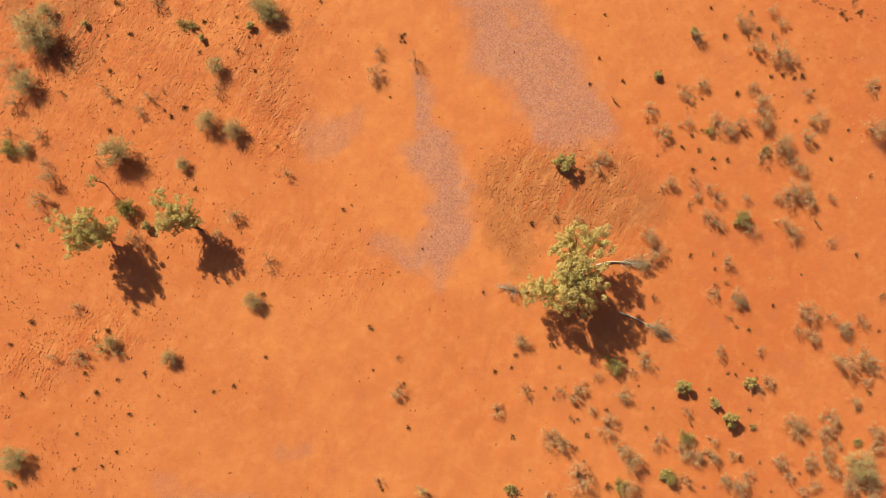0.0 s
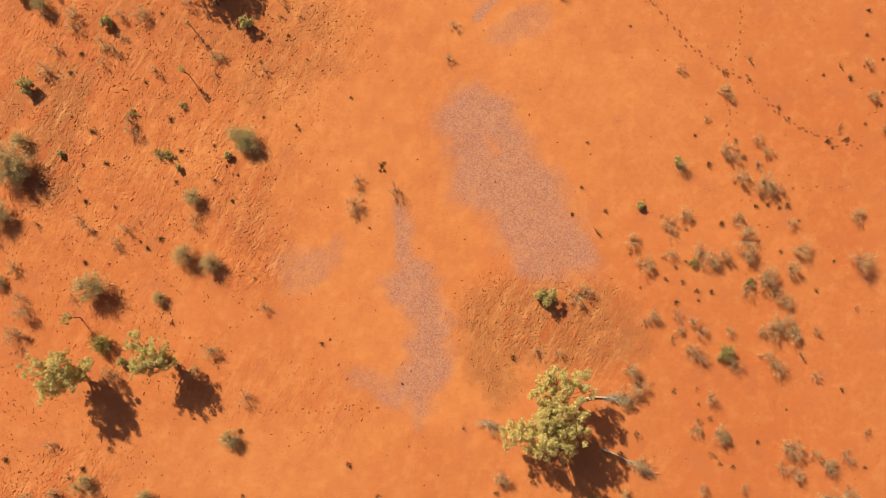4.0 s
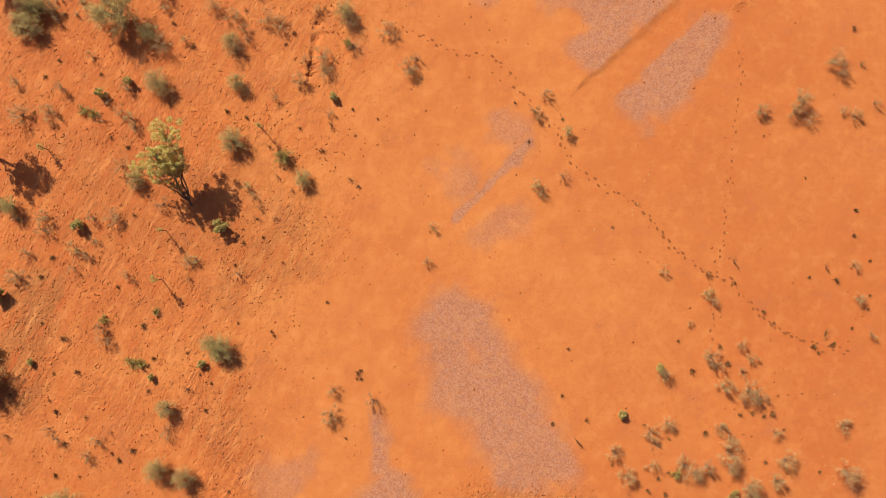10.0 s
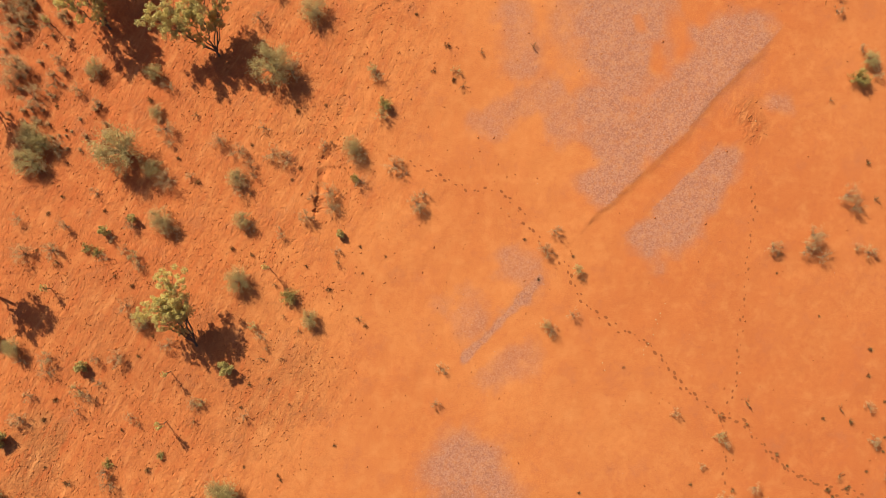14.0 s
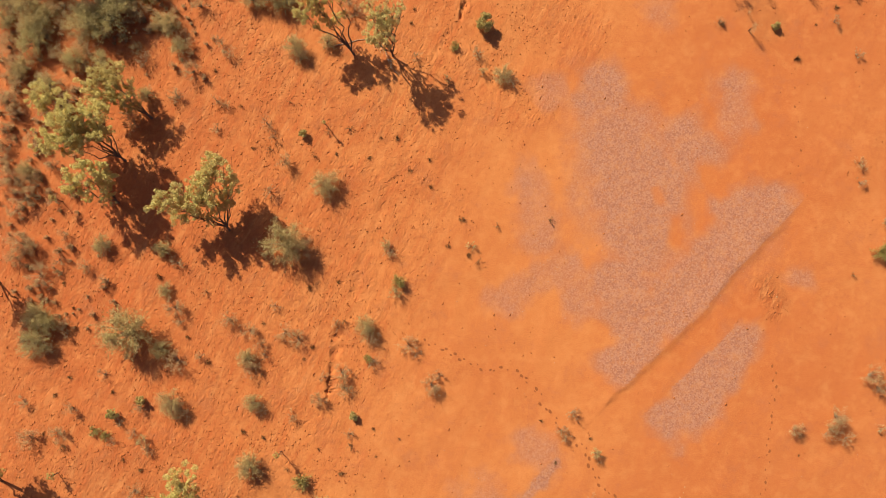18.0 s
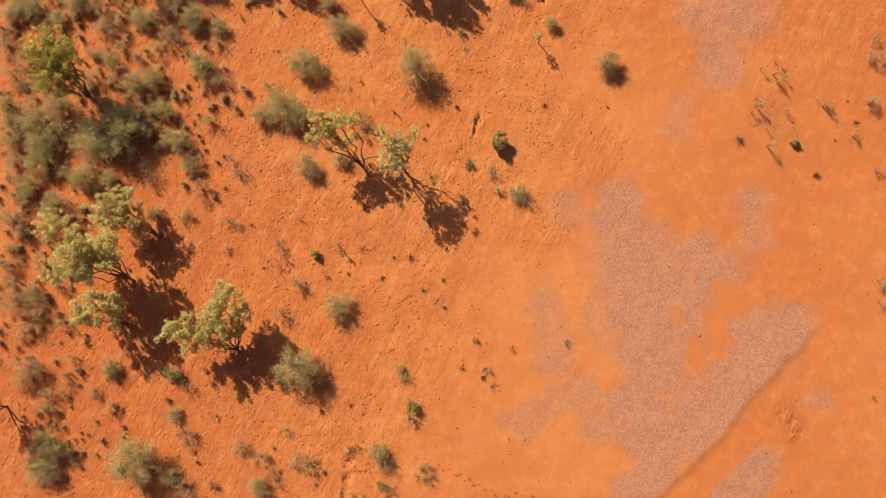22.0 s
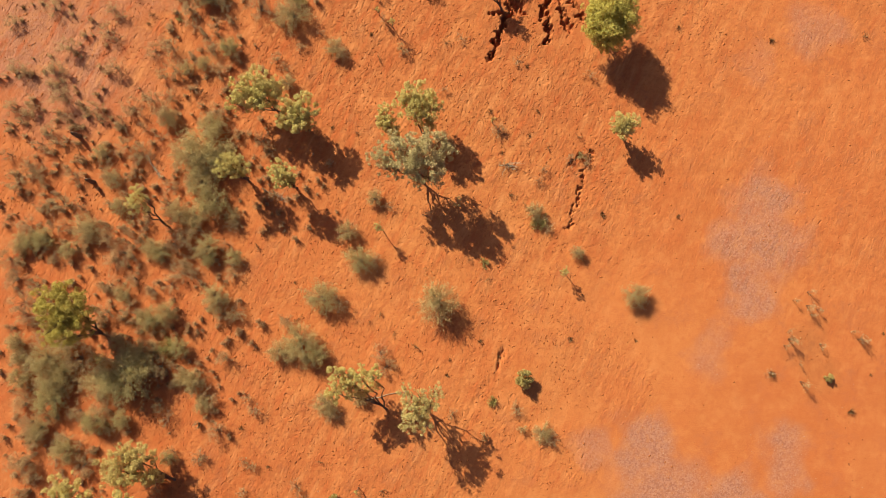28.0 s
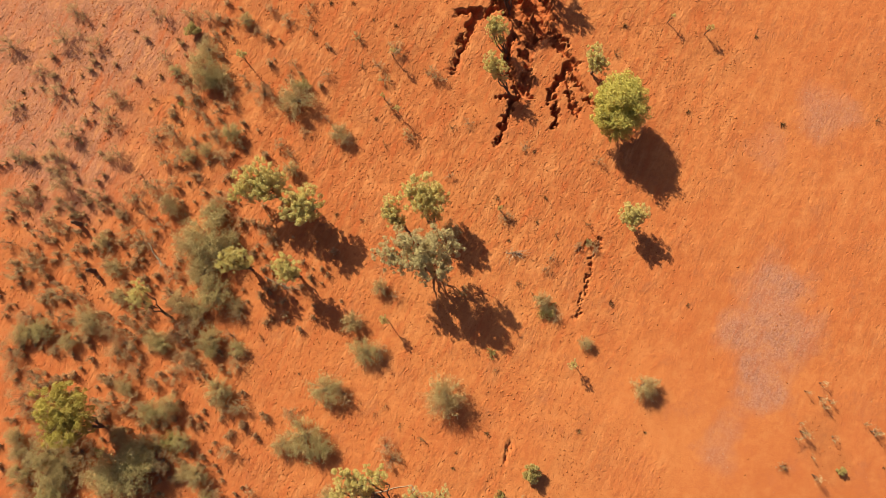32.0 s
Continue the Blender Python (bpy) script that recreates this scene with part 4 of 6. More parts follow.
place("d", [(22.33, 18.69, 0.55), (24.19, 18.09, 0.41), (24.32, 16.13, 0.41), (25.30, 16.40, 0.55), (33.46, 20.76, 0.41), (-26.70, 28.81, 0.46), (-24.77, 28.03, 0.51), (-22.65, 25.50, 0.46), (-21.89, 26.47, 0.51), (-21.42, 29.00, 0.46), (-21.38, 27.44, 0.41), (-18.34, 31.16, 0.55)])
place("d", [(-16.53, 29.98, 0.55), (-11.14, 25.09, 0.41), (2.11, 25.85, 0.41), (-24.02, 38.32, 0.55), (-21.31, 35.93, 0.41), (-20.76, 37.53, 0.46), (-19.74, 36.73, 0.46), (-19.57, 32.74, 0.55), (-19.37, 38.33, 0.55), (-11.02, 38.14, 0.46), (-5.01, 36.54, 0.41), (0.97, 39.44, 0.55)])
place("d", [(9.79, 36.74, 0.51), (10.07, 36.34, 0.46), (10.60, 37.95, 0.55), (11.73, 32.06, 0.46), (28.29, 36.43, 0.46), (29.66, 36.14, 0.55), (32.05, 39.67, 0.55), (34.42, 37.37, 0.41), (-26.32, 46.89, 0.55), (-24.78, 44.01, 0.55), (-24.59, 43.41, 0.46), (-22.13, 47.12, 0.46)])
place("d", [(-21.89, 40.56, 0.41), (-11.11, 42.61, 0.51), (-10.91, 42.00, 0.46), (-10.18, 45.38, 0.41), (-6.66, 40.37, 0.46), (-3.26, 41.51, 0.51), (-0.24, 42.01, 0.46), (1.37, 40.59, 0.46), (-27.11, 53.82, 0.55), (-26.00, 55.18, 0.55), (-25.90, 52.85, 0.55), (-25.38, 48.55, 0.55)])
place("d", [(-17.10, 48.36, 0.55), (-10.68, 53.41, 0.55), (31.47, 54.15, 0.41), (33.18, 51.19, 0.41), (-29.20, 56.75, 0.55), (-27.42, 60.12, 0.46), (-26.95, 59.12, 0.55), (-20.85, 59.12, 0.55), (-19.79, 62.91, 0.55), (-17.74, 60.12, 0.46), (-17.53, 60.31, 0.55), (-14.57, 59.92, 0.46)])
place("d", [(-10.97, 58.33, 0.51), (-10.56, 57.34, 0.46), (-0.28, 63.13, 0.46), (6.51, 61.52, 0.55), (31.65, 63.56, 0.46), (12.89, 70.70, 0.55), (21.74, 65.93, 0.41), (28.32, 68.27, 0.41), (30.17, 66.02, 0.41), (-27.89, 76.01, 0.55), (-27.33, 76.24, 0.46), (-26.40, 77.49, 0.55)])
place("d", [(-26.08, 75.41, 0.46), (-21.66, 76.47, 0.46), (-20.21, 77.68, 0.55), (-18.31, 78.45, 0.46), (-15.92, 74.79, 0.55), (-15.75, 76.25, 0.55), (-4.65, 77.47, 0.41), (-2.10, 76.89, 0.46), (5.75, 79.43, 0.41), (6.11, 76.49, 0.41), (32.02, 73.26, 0.46), (-31.42, 81.19, 0.55)])
place("d", [(-29.31, 81.98, 0.55), (-29.22, 80.02, 0.55), (-27.44, 83.75, 0.55), (-24.60, 81.00, 0.55), (-23.51, 83.36, 0.55), (-22.16, 83.17, 0.46), (-21.68, 81.19, 0.55), (-20.74, 82.37, 0.55), (-19.95, 81.20, 0.46), (-18.49, 85.94, 0.55), (-13.28, 81.39, 0.55), (-0.92, 85.97, 0.41)])
place("d", [(3.40, 80.53, 0.41), (6.16, 80.21, 0.41), (8.13, 80.80, 0.46), (9.30, 80.80, 0.55), (9.63, 86.98, 0.46), (-24.35, 89.56, 0.46), (-18.82, 90.57, 0.55), (-18.75, 88.15, 0.55), (-17.56, 95.88, 0.55), (-17.23, 90.57, 0.55), (-15.79, 88.35, 0.55), (-15.52, 93.04, 0.41)])
place("d", [(-9.69, 90.00, 0.41), (-5.31, 91.22, 0.41), (-3.71, 88.59, 0.41), (-1.31, 92.87, 0.41), (0.40, 89.73, 0.41), (4.46, 88.19, 0.41), (-27.39, 96.29, 0.46), (-26.84, 97.32, 0.46), (-21.21, 97.31, 0.55), (-16.01, 96.95, 0.41), (-10.98, 96.55, 0.41)])
place("h", [(9.10, -8.92, 0.37), (13.67, -13.68, 0.37), (17.38, -9.14, 0.32), (-23.88, -3.48, 0.32), (-2.87, -4.75, 0.32), (14.96, -0.58, 0.37), (20.27, -1.96, 0.37), (31.05, -0.59, 0.37), (17.72, 5.99, 0.37), (19.32, 2.47, 0.28), (19.35, 0.28, 0.37), (20.16, 0.40, 0.32)])
place("h", [(26.70, 4.78, 0.37), (-26.86, 13.93, 0.37), (-24.06, 8.69, 0.37), (-19.66, 14.09, 0.23), (12.59, 13.39, 0.37), (17.18, 14.58, 0.23), (21.71, 11.19, 0.37), (30.71, 8.03, 0.28), (-23.05, 20.50, 0.37), (-20.17, 20.88, 0.37), (-14.48, 17.04, 0.37), (30.17, 20.95, 0.37)])
place("h", [(-18.37, 24.52, 0.32), (-14.65, 24.71, 0.37), (-10.06, 28.99, 0.32), (-9.67, 29.77, 0.37), (-8.69, 28.98, 0.28), (-8.54, 31.94, 0.28), (-7.53, 30.95, 0.28), (-3.37, 31.74, 0.37), (21.91, 25.04, 0.37), (23.92, 25.93, 0.37), (30.47, 25.49, 0.32), (-24.49, 35.73, 0.37)])
place("h", [(-9.17, 34.13, 0.32), (-4.81, 35.73, 0.37), (12.46, 34.53, 0.37), (26.50, 36.35, 0.37), (-15.06, 46.33, 0.37), (-11.02, 40.59, 0.32), (-5.32, 44.28, 0.37), (30.74, 47.50, 0.28), (33.57, 40.23, 0.37), (-24.68, 49.43, 0.37), (-19.20, 55.37, 0.37), (-7.59, 55.96, 0.37)])
place("h", [(4.09, 48.46, 0.37), (5.45, 50.98, 0.37), (9.23, 51.42, 0.37), (-10.76, 56.55, 0.37), (-9.44, 59.93, 0.28), (-6.63, 57.74, 0.32), (-5.04, 58.01, 0.37), (-11.01, 69.68, 0.23), (-6.07, 69.40, 0.23), (-5.35, 70.01, 0.28), (-4.33, 68.65, 0.28), (-2.91, 67.82, 0.37)])
place("h", [(-22.82, 78.85, 0.37), (-13.93, 74.64, 0.32), (2.16, 72.39, 0.28), (3.78, 78.45, 0.37), (4.95, 77.54, 0.32), (8.89, 73.85, 0.37), (-26.61, 81.20, 0.37), (-25.62, 80.81, 0.37), (-23.98, 83.97, 0.37), (-22.10, 80.02, 0.28), (-19.24, 83.17, 0.37), (-7.05, 82.79, 0.28)])
place("h", [(6.58, 81.80, 0.32), (8.77, 82.59, 0.32), (-21.86, 91.40, 0.37), (-13.78, 95.73, 0.37), (-12.15, 93.47, 0.32), (-7.15, 95.55, 0.32), (-7.14, 93.90, 0.32), (-5.50, 88.19, 0.32), (-2.52, 93.49, 0.37), (-0.72, 89.41, 0.37), (10.99, 94.76, 0.37), (29.62, 89.95, 0.37)])
place("h", [(-10.81, 98.31, 0.37), (-10.59, 96.17, 0.28)])
place("s", [(4.03, -8.40, 0.51), (7.46, -14.21, 0.46), (7.68, -10.21, 0.74), (8.36, -10.57, 0.66), (9.54, -12.81, 1.01), (10.53, -8.22, 0.42), (11.57, -9.46, 0.74), (12.50, -10.97, 0.61), (12.84, -13.62, 0.69), (13.17, -11.72, 0.83), (16.68, -10.98, 0.61), (17.36, -11.38, 0.64)])
place("s", [(18.12, -11.37, 0.56), (18.74, -11.59, 0.55), (18.89, -10.45, 0.42), (19.45, -13.09, 0.60), (20.33, -11.42, 0.41), (20.48, -13.59, 0.80), (23.42, -11.74, 0.66), (23.97, -12.75, 0.46), (24.43, -9.26, 0.80), (24.84, -9.89, 0.55), (25.39, -11.78, 0.64), (25.64, -13.49, 0.47)])
place("s", [(26.63, -11.18, 0.66), (26.66, -9.85, 0.71), (26.90, -8.90, 0.71), (27.04, -12.35, 0.64), (28.19, -13.22, 0.85), (29.49, -13.87, 0.64), (29.71, -12.72, 0.74), (30.00, -9.75, 0.66), (30.07, -10.86, 0.55), (-25.17, -1.34, 0.46), (-24.70, -4.70, 0.64), (-22.18, -4.44, 0.41)])
place("s", [(-2.88, -7.03, 0.64), (5.70, -3.38, 0.64), (9.29, -7.37, 0.55), (9.79, -6.78, 0.56), (12.79, -7.25, 0.64), (14.28, -4.85, 0.71), (15.25, -2.54, 0.64), (19.13, -0.39, 0.52), (20.58, -0.58, 0.66), (21.06, -0.98, 0.51), (22.84, -6.42, 0.56), (25.79, -1.49, 0.74)])
place("s", [(26.05, -3.33, 0.52), (28.06, -4.87, 0.92), (28.07, -2.55, 0.64), (28.74, -7.78, 0.47), (29.42, -4.67, 0.75), (29.77, -6.44, 0.42), (30.11, -5.27, 0.64), (-27.86, 6.13, 0.74), (-27.35, 7.92, 0.74), (-21.11, 3.48, 0.64), (-14.40, 5.15, 0.64), (14.36, 1.90, 0.74)])
place("s", [(14.62, 3.77, 0.60), (15.17, 2.77, 0.74), (16.45, 7.66, 0.55), (18.21, 6.59, 0.41), (18.99, 5.07, 0.61), (19.26, 7.11, 0.46), (21.62, 6.46, 0.42), (23.94, 6.39, 0.41), (24.22, 4.77, 0.47), (24.77, 6.56, 0.74), (24.87, 3.95, 0.75), (25.35, 6.93, 0.85)])
place("s", [(26.07, 6.17, 0.64), (-30.48, 15.69, 0.74), (-30.19, 13.18, 0.64), (-28.33, 10.84, 0.55), (-27.87, 8.76, 0.46), (-21.26, 12.48, 0.51), (-20.51, 13.55, 0.46), (-10.80, 8.05, 0.46), (-4.59, 15.34, 0.74), (11.23, 8.96, 0.83), (15.02, 12.73, 0.52), (15.87, 11.11, 0.66)])
place("s", [(17.63, 14.11, 0.55), (17.63, 11.84, 0.47), (18.82, 14.69, 0.56), (19.96, 11.79, 0.75), (20.64, 11.43, 0.64), (22.55, 14.30, 0.52), (22.98, 12.79, 0.85), (23.07, 11.84, 0.64), (24.34, 9.78, 0.66), (24.40, 10.40, 0.74), (25.70, 8.60, 0.60), (26.21, 10.81, 0.61)])
place("s", [(26.27, 14.02, 0.41), (26.90, 12.25, 0.74), (30.95, 11.41, 0.92), (31.13, 14.55, 0.55), (18.59, 18.01, 0.56), (20.62, 21.55, 0.28), (21.98, 19.36, 0.66), (22.24, 23.21, 0.41), (22.80, 17.30, 0.60), (24.21, 20.14, 0.47), (24.54, 16.90, 0.85), (24.83, 19.13, 0.46)])
place("s", [(32.56, 23.28, 0.51), (-26.64, 24.94, 0.64), (-26.02, 26.47, 0.41), (-24.88, 29.01, 0.64), (-20.01, 29.00, 0.60), (-18.94, 24.91, 0.41), (-14.66, 25.88, 0.51), (-10.08, 30.56, 0.41), (2.58, 28.27, 0.41), (10.32, 30.94, 0.46), (18.86, 25.24, 0.41), (32.43, 25.61, 0.41)])
place("s", [(-27.37, 38.73, 0.46), (-26.75, 36.30, 0.74), (-24.82, 36.51, 0.64), (-18.71, 35.52, 0.46), (-16.56, 38.12, 0.64), (-8.83, 37.74, 0.41), (-7.02, 38.93, 0.64), (-5.23, 39.62, 0.64), (0.77, 39.95, 0.64), (32.92, 36.43, 0.51), (-26.65, 47.45, 0.83), (-26.08, 42.36, 0.64)])
place("s", [(-17.18, 45.24, 0.64), (-16.84, 41.55, 0.74), (-16.80, 44.25, 0.41), (-15.33, 41.79, 0.41), (-13.34, 44.43, 0.64), (-11.92, 43.61, 0.60), (-11.65, 40.96, 0.64), (-9.50, 43.49, 0.64), (-8.50, 43.01, 0.55), (-5.91, 44.07, 0.41), (-5.44, 40.75, 0.69), (-3.46, 43.40, 0.74)])
place("s", [(-0.84, 42.60, 0.64), (-29.51, 55.77, 0.64), (-29.28, 55.19, 0.64), (-29.21, 54.23, 0.94), (-28.55, 52.08, 0.64), (-28.38, 48.73, 0.64), (-27.94, 52.86, 0.83), (-27.89, 49.68, 1.01), (-27.85, 54.41, 0.74), (-27.20, 49.36, 0.64), (-25.10, 50.45, 0.46), (-23.49, 48.10, 0.56)])
place("s", [(-22.10, 49.41, 0.46), (-9.72, 55.57, 0.64), (-8.16, 49.34, 0.92), (-2.11, 49.25, 0.51), (31.54, 55.54, 0.41), (34.19, 49.36, 0.46), (-29.64, 57.93, 0.55), (-29.60, 59.90, 0.92), (-29.55, 56.75, 0.64), (-29.53, 63.86, 0.85), (-29.08, 59.90, 0.74), (-29.02, 62.69, 0.74)])
place("s", [(-28.72, 61.49, 0.66), (-28.65, 59.11, 0.74), (-28.07, 62.90, 0.64), (-27.41, 56.95, 0.64), (-26.63, 61.50, 0.64), (-25.81, 63.47, 0.75), (-25.69, 61.11, 0.46), (-25.35, 59.91, 0.74), (-24.08, 63.49, 0.83), (-23.90, 62.30, 0.64), (-20.56, 58.52, 0.83), (-20.41, 63.72, 0.55)])
place("s", [(-19.54, 60.72, 0.46), (-16.35, 62.10, 0.74), (-14.53, 57.93, 0.41), (-13.98, 59.72, 0.41), (-13.84, 63.52, 0.55), (-8.65, 63.11, 0.64), (4.13, 63.54, 0.51), (-29.96, 70.77, 0.83), (-29.79, 69.98, 0.64), (-29.52, 64.30, 0.64), (-29.47, 66.86, 0.85), (-28.91, 68.15, 0.64)])
place("s", [(-28.38, 65.31, 0.64), (-28.11, 69.55, 0.83), (-26.95, 64.70, 0.69), (-26.53, 66.96, 0.46), (-26.00, 65.31, 0.64), (-25.84, 67.04, 1.03), (-24.86, 69.32, 0.75), (-24.17, 70.18, 0.74), (-22.27, 70.12, 0.85), (-21.02, 71.63, 0.56), (-20.92, 67.75, 0.64), (-20.32, 66.46, 0.94)])
place("s", [(-17.03, 64.39, 0.64), (-16.18, 70.01, 0.64), (-15.90, 66.95, 0.64), (-15.18, 70.01, 0.64), (-14.46, 64.33, 0.42), (-11.75, 69.61, 0.64), (-8.14, 70.83, 0.74), (-5.30, 67.37, 0.64), (-4.89, 66.35, 0.64), (31.50, 68.45, 0.64), (31.99, 71.77, 0.64), (-31.09, 73.86, 0.75)])
place("s", [(-30.83, 79.23, 0.83), (-30.47, 72.43, 0.74), (-30.42, 74.73, 0.64), (-29.81, 76.14, 0.83), (-29.28, 79.43, 0.66), (-29.09, 72.04, 0.64), (-28.92, 77.49, 0.55), (-28.83, 74.54, 0.55), (-28.11, 77.49, 0.64), (-27.83, 73.94, 0.46), (-27.54, 77.68, 0.64), (-26.79, 79.81, 0.66)])
place("s", [(-25.82, 74.99, 0.66), (-24.34, 75.32, 0.83), (-24.33, 79.82, 0.64), (-24.07, 72.05, 0.64), (-23.71, 73.69, 0.74), (-23.00, 74.24, 0.94), (-22.63, 75.81, 0.55), (-22.28, 72.47, 0.64), (-20.03, 78.84, 0.64), (-19.85, 72.06, 0.64), (-19.74, 74.96, 0.64), (-19.07, 73.49, 0.74)])
place("s", [(-19.05, 72.87, 0.74), (-19.00, 75.04, 0.94), (-18.48, 79.23, 0.64), (-18.29, 72.91, 0.55), (-17.95, 75.80, 0.64), (-15.44, 72.69, 0.64), (-15.33, 76.44, 0.64), (-12.84, 78.26, 0.51), (-5.76, 73.75, 0.64), (6.46, 76.13, 0.46), (-31.35, 84.53, 0.64), (-30.86, 87.31, 0.74)])
place("s", [(-30.17, 84.34, 0.64), (-29.98, 80.41, 0.64), (-29.88, 84.75, 0.41), (-28.66, 82.94, 0.66), (-28.27, 87.10, 0.83), (-28.17, 81.98, 0.46), (-27.91, 85.48, 1.10), (-25.49, 84.54, 0.64), (-25.12, 83.76, 0.46), (-24.20, 87.51, 0.74), (-23.24, 81.78, 0.64), (-22.89, 84.52, 0.83)])
place("s", [(-22.22, 81.18, 0.74), (-21.59, 85.14, 0.64), (-20.88, 86.94, 0.55), (-20.73, 84.13, 0.83), (-20.42, 85.34, 0.64), (-20.06, 87.32, 0.74), (-17.80, 83.55, 0.56), (-17.06, 84.34, 0.64), (-16.93, 87.13, 0.64), (-16.63, 83.16, 0.64), (-16.46, 83.95, 0.64), (-15.84, 81.98, 0.55)])
place("s", [(-13.66, 82.16, 0.78), (-12.23, 87.56, 0.46), (3.02, 82.97, 0.55), (-31.99, 95.16, 0.83), (-31.65, 90.73, 0.64), (-30.02, 93.39, 0.55), (-28.73, 91.75, 0.64), (-28.45, 95.79, 0.83), (-27.56, 88.90, 0.83), (-25.91, 95.42, 0.64), (-24.91, 90.14, 0.64), (-24.59, 91.76, 0.60)])
place("s", [(-24.01, 91.18, 0.46), (-21.51, 88.73, 0.64), (-21.14, 94.45, 0.46), (-20.96, 89.55, 0.42), (-20.31, 88.92, 0.74), (-19.51, 92.83, 0.41), (-19.03, 91.77, 0.64), (-17.82, 89.77, 0.46), (-17.36, 88.74, 0.64), (-16.66, 92.18, 0.64), (-16.26, 90.99, 0.46), (-14.02, 91.73, 0.92)])
place("s", [(-12.82, 88.15, 0.55), (-11.94, 93.87, 0.41), (-11.07, 88.98, 0.41), (-9.53, 93.25, 0.46), (-8.26, 88.55, 0.64), (-5.93, 93.87, 0.46), (-4.73, 95.09, 0.55), (-2.11, 93.25, 0.55), (-27.59, 97.69, 0.64), (-22.06, 97.76, 0.41), (-19.39, 97.71, 0.64), (-18.00, 97.32, 0.55)])
place("s", [(-14.59, 96.33, 0.41), (-13.61, 97.98, 0.46), (-12.38, 97.13, 0.55), (-10.99, 97.78, 0.46)])
place("s", [(26.09, 36.81, 0.54), (28.58, 36.72, 0.63), (28.98, 37.72, 0.72), (32.14, 36.75, 0.36), (31.51, 40.55, 0.76)])
place("y", [(2.64, 64.02, 0.40)])
place("p", [(22.87, 67.79, 0.36), (23.20, 68.23, 0.52), (23.20, 68.79, 0.32), (23.61, 70.97, 0.32), (23.88, 66.54, 0.28), (23.90, 65.34, 0.44), (24.57, 70.59, 0.48), (24.68, 71.52, 0.36), (24.87, 69.95, 0.32), (25.24, 70.34, 0.32), (25.39, 67.90, 0.36), (27.65, 68.71, 0.32)])
place("p", [(28.11, 68.22, 0.44)])
tufts([(-24.94, -12.29, 0.24), (-24.85, -9.95, 0.20), (-23.03, -12.11, 0.20), (-22.09, -11.16, 0.24), (-21.30, -8.62, 0.24), (-16.78, -8.44, 0.16), (-3.91, -13.71, 0.24), (-2.11, -9.57, 0.24), (5.09, -10.16, 0.28), (6.24, -12.46, 0.12), (9.49, -10.98, 0.20), (9.60, -9.03, 0.20)])
tufts([(9.98, -11.89, 0.20), (10.20, -10.10, 0.28), (11.57, -13.51, 0.40), (11.60, -8.38, 0.24), (14.31, -9.61, 0.24), (14.82, -8.27, 0.20), (18.19, -13.63, 0.20), (20.77, -11.72, 0.32), (21.57, -8.40, 0.24), (22.15, -11.97, 0.20), (22.86, -13.94, 0.20), (24.86, -12.73, 0.20)])
tufts([(29.16, -8.33, 0.28), (-29.64, -3.87, 0.24), (-28.69, -7.22, 0.32), (-28.26, -2.31, 0.32), (-24.43, -5.81, 0.24), (-23.59, -7.15, 0.28), (-22.97, -2.90, 0.32), (-22.19, -6.27, 0.24), (-20.35, -5.82, 0.24), (-19.34, -7.36, 0.16), (-15.53, -7.09, 0.24), (-14.17, -6.71, 0.24)])
tufts([(-12.27, -0.37, 0.28), (-11.99, -4.74, 0.24), (-4.77, -2.73, 0.32), (-4.56, -5.65, 0.16), (-2.40, -6.62, 0.24), (-0.64, -1.48, 0.12), (3.11, -0.26, 0.20), (3.87, -5.74, 0.24), (5.05, -5.47, 0.20), (5.33, -4.61, 0.24), (7.39, -6.90, 0.20), (7.89, -3.91, 0.32)])
tufts([(7.97, -7.60, 0.20), (8.39, -5.47, 0.20), (13.88, -6.76, 0.16), (18.79, -6.96, 0.20), (20.12, -5.88, 0.20), (20.67, -6.00, 0.20), (20.82, -2.68, 0.24), (21.22, -5.22, 0.16), (21.68, -2.87, 0.24), (21.80, -5.69, 0.16), (22.17, -6.20, 0.16), (23.46, -1.18, 0.24)])
tufts([(29.99, -7.25, 0.32), (30.82, -2.96, 0.24), (-29.50, 2.99, 0.24), (-17.20, 6.99, 0.24), (-6.75, 5.59, 0.24), (-6.16, 5.87, 0.16), (-1.16, 2.79, 0.16), (6.53, 4.59, 0.32), (17.74, 2.31, 0.28), (19.44, 1.40, 0.20), (20.94, 4.47, 0.24), (25.55, 1.00, 0.16)])
tufts([(29.47, 2.39, 0.28), (-23.54, 15.53, 0.28), (-23.38, 11.23, 0.28), (-22.78, 13.35, 0.28), (-21.72, 11.12, 0.16), (-21.45, 15.14, 0.20), (-19.56, 12.67, 0.20), (-19.06, 12.26, 0.28), (-18.15, 12.87, 0.32), (-13.20, 15.56, 0.24), (-11.49, 10.11, 0.20), (-3.49, 13.65, 0.16)])
tufts([(10.82, 14.67, 0.20), (13.22, 14.88, 0.24), (14.91, 11.83, 0.16), (15.58, 9.46, 0.16), (17.36, 10.07, 0.24), (18.04, 8.43, 0.32), (18.12, 10.89, 0.24), (18.57, 9.86, 0.28), (18.82, 11.30, 0.20), (18.93, 13.57, 0.20), (19.56, 9.25, 0.28), (19.67, 8.56, 0.20)])
tufts([(20.57, 9.17, 0.28), (21.44, 13.97, 0.36), (23.95, 15.23, 0.28), (24.77, 15.35, 0.28), (25.58, 12.01, 0.24), (25.59, 15.15, 0.24), (26.19, 15.31, 0.32), (26.99, 14.20, 0.20), (27.98, 9.26, 0.24), (29.31, 11.32, 0.20), (-30.34, 19.37, 0.32), (-26.69, 16.69, 0.24)])
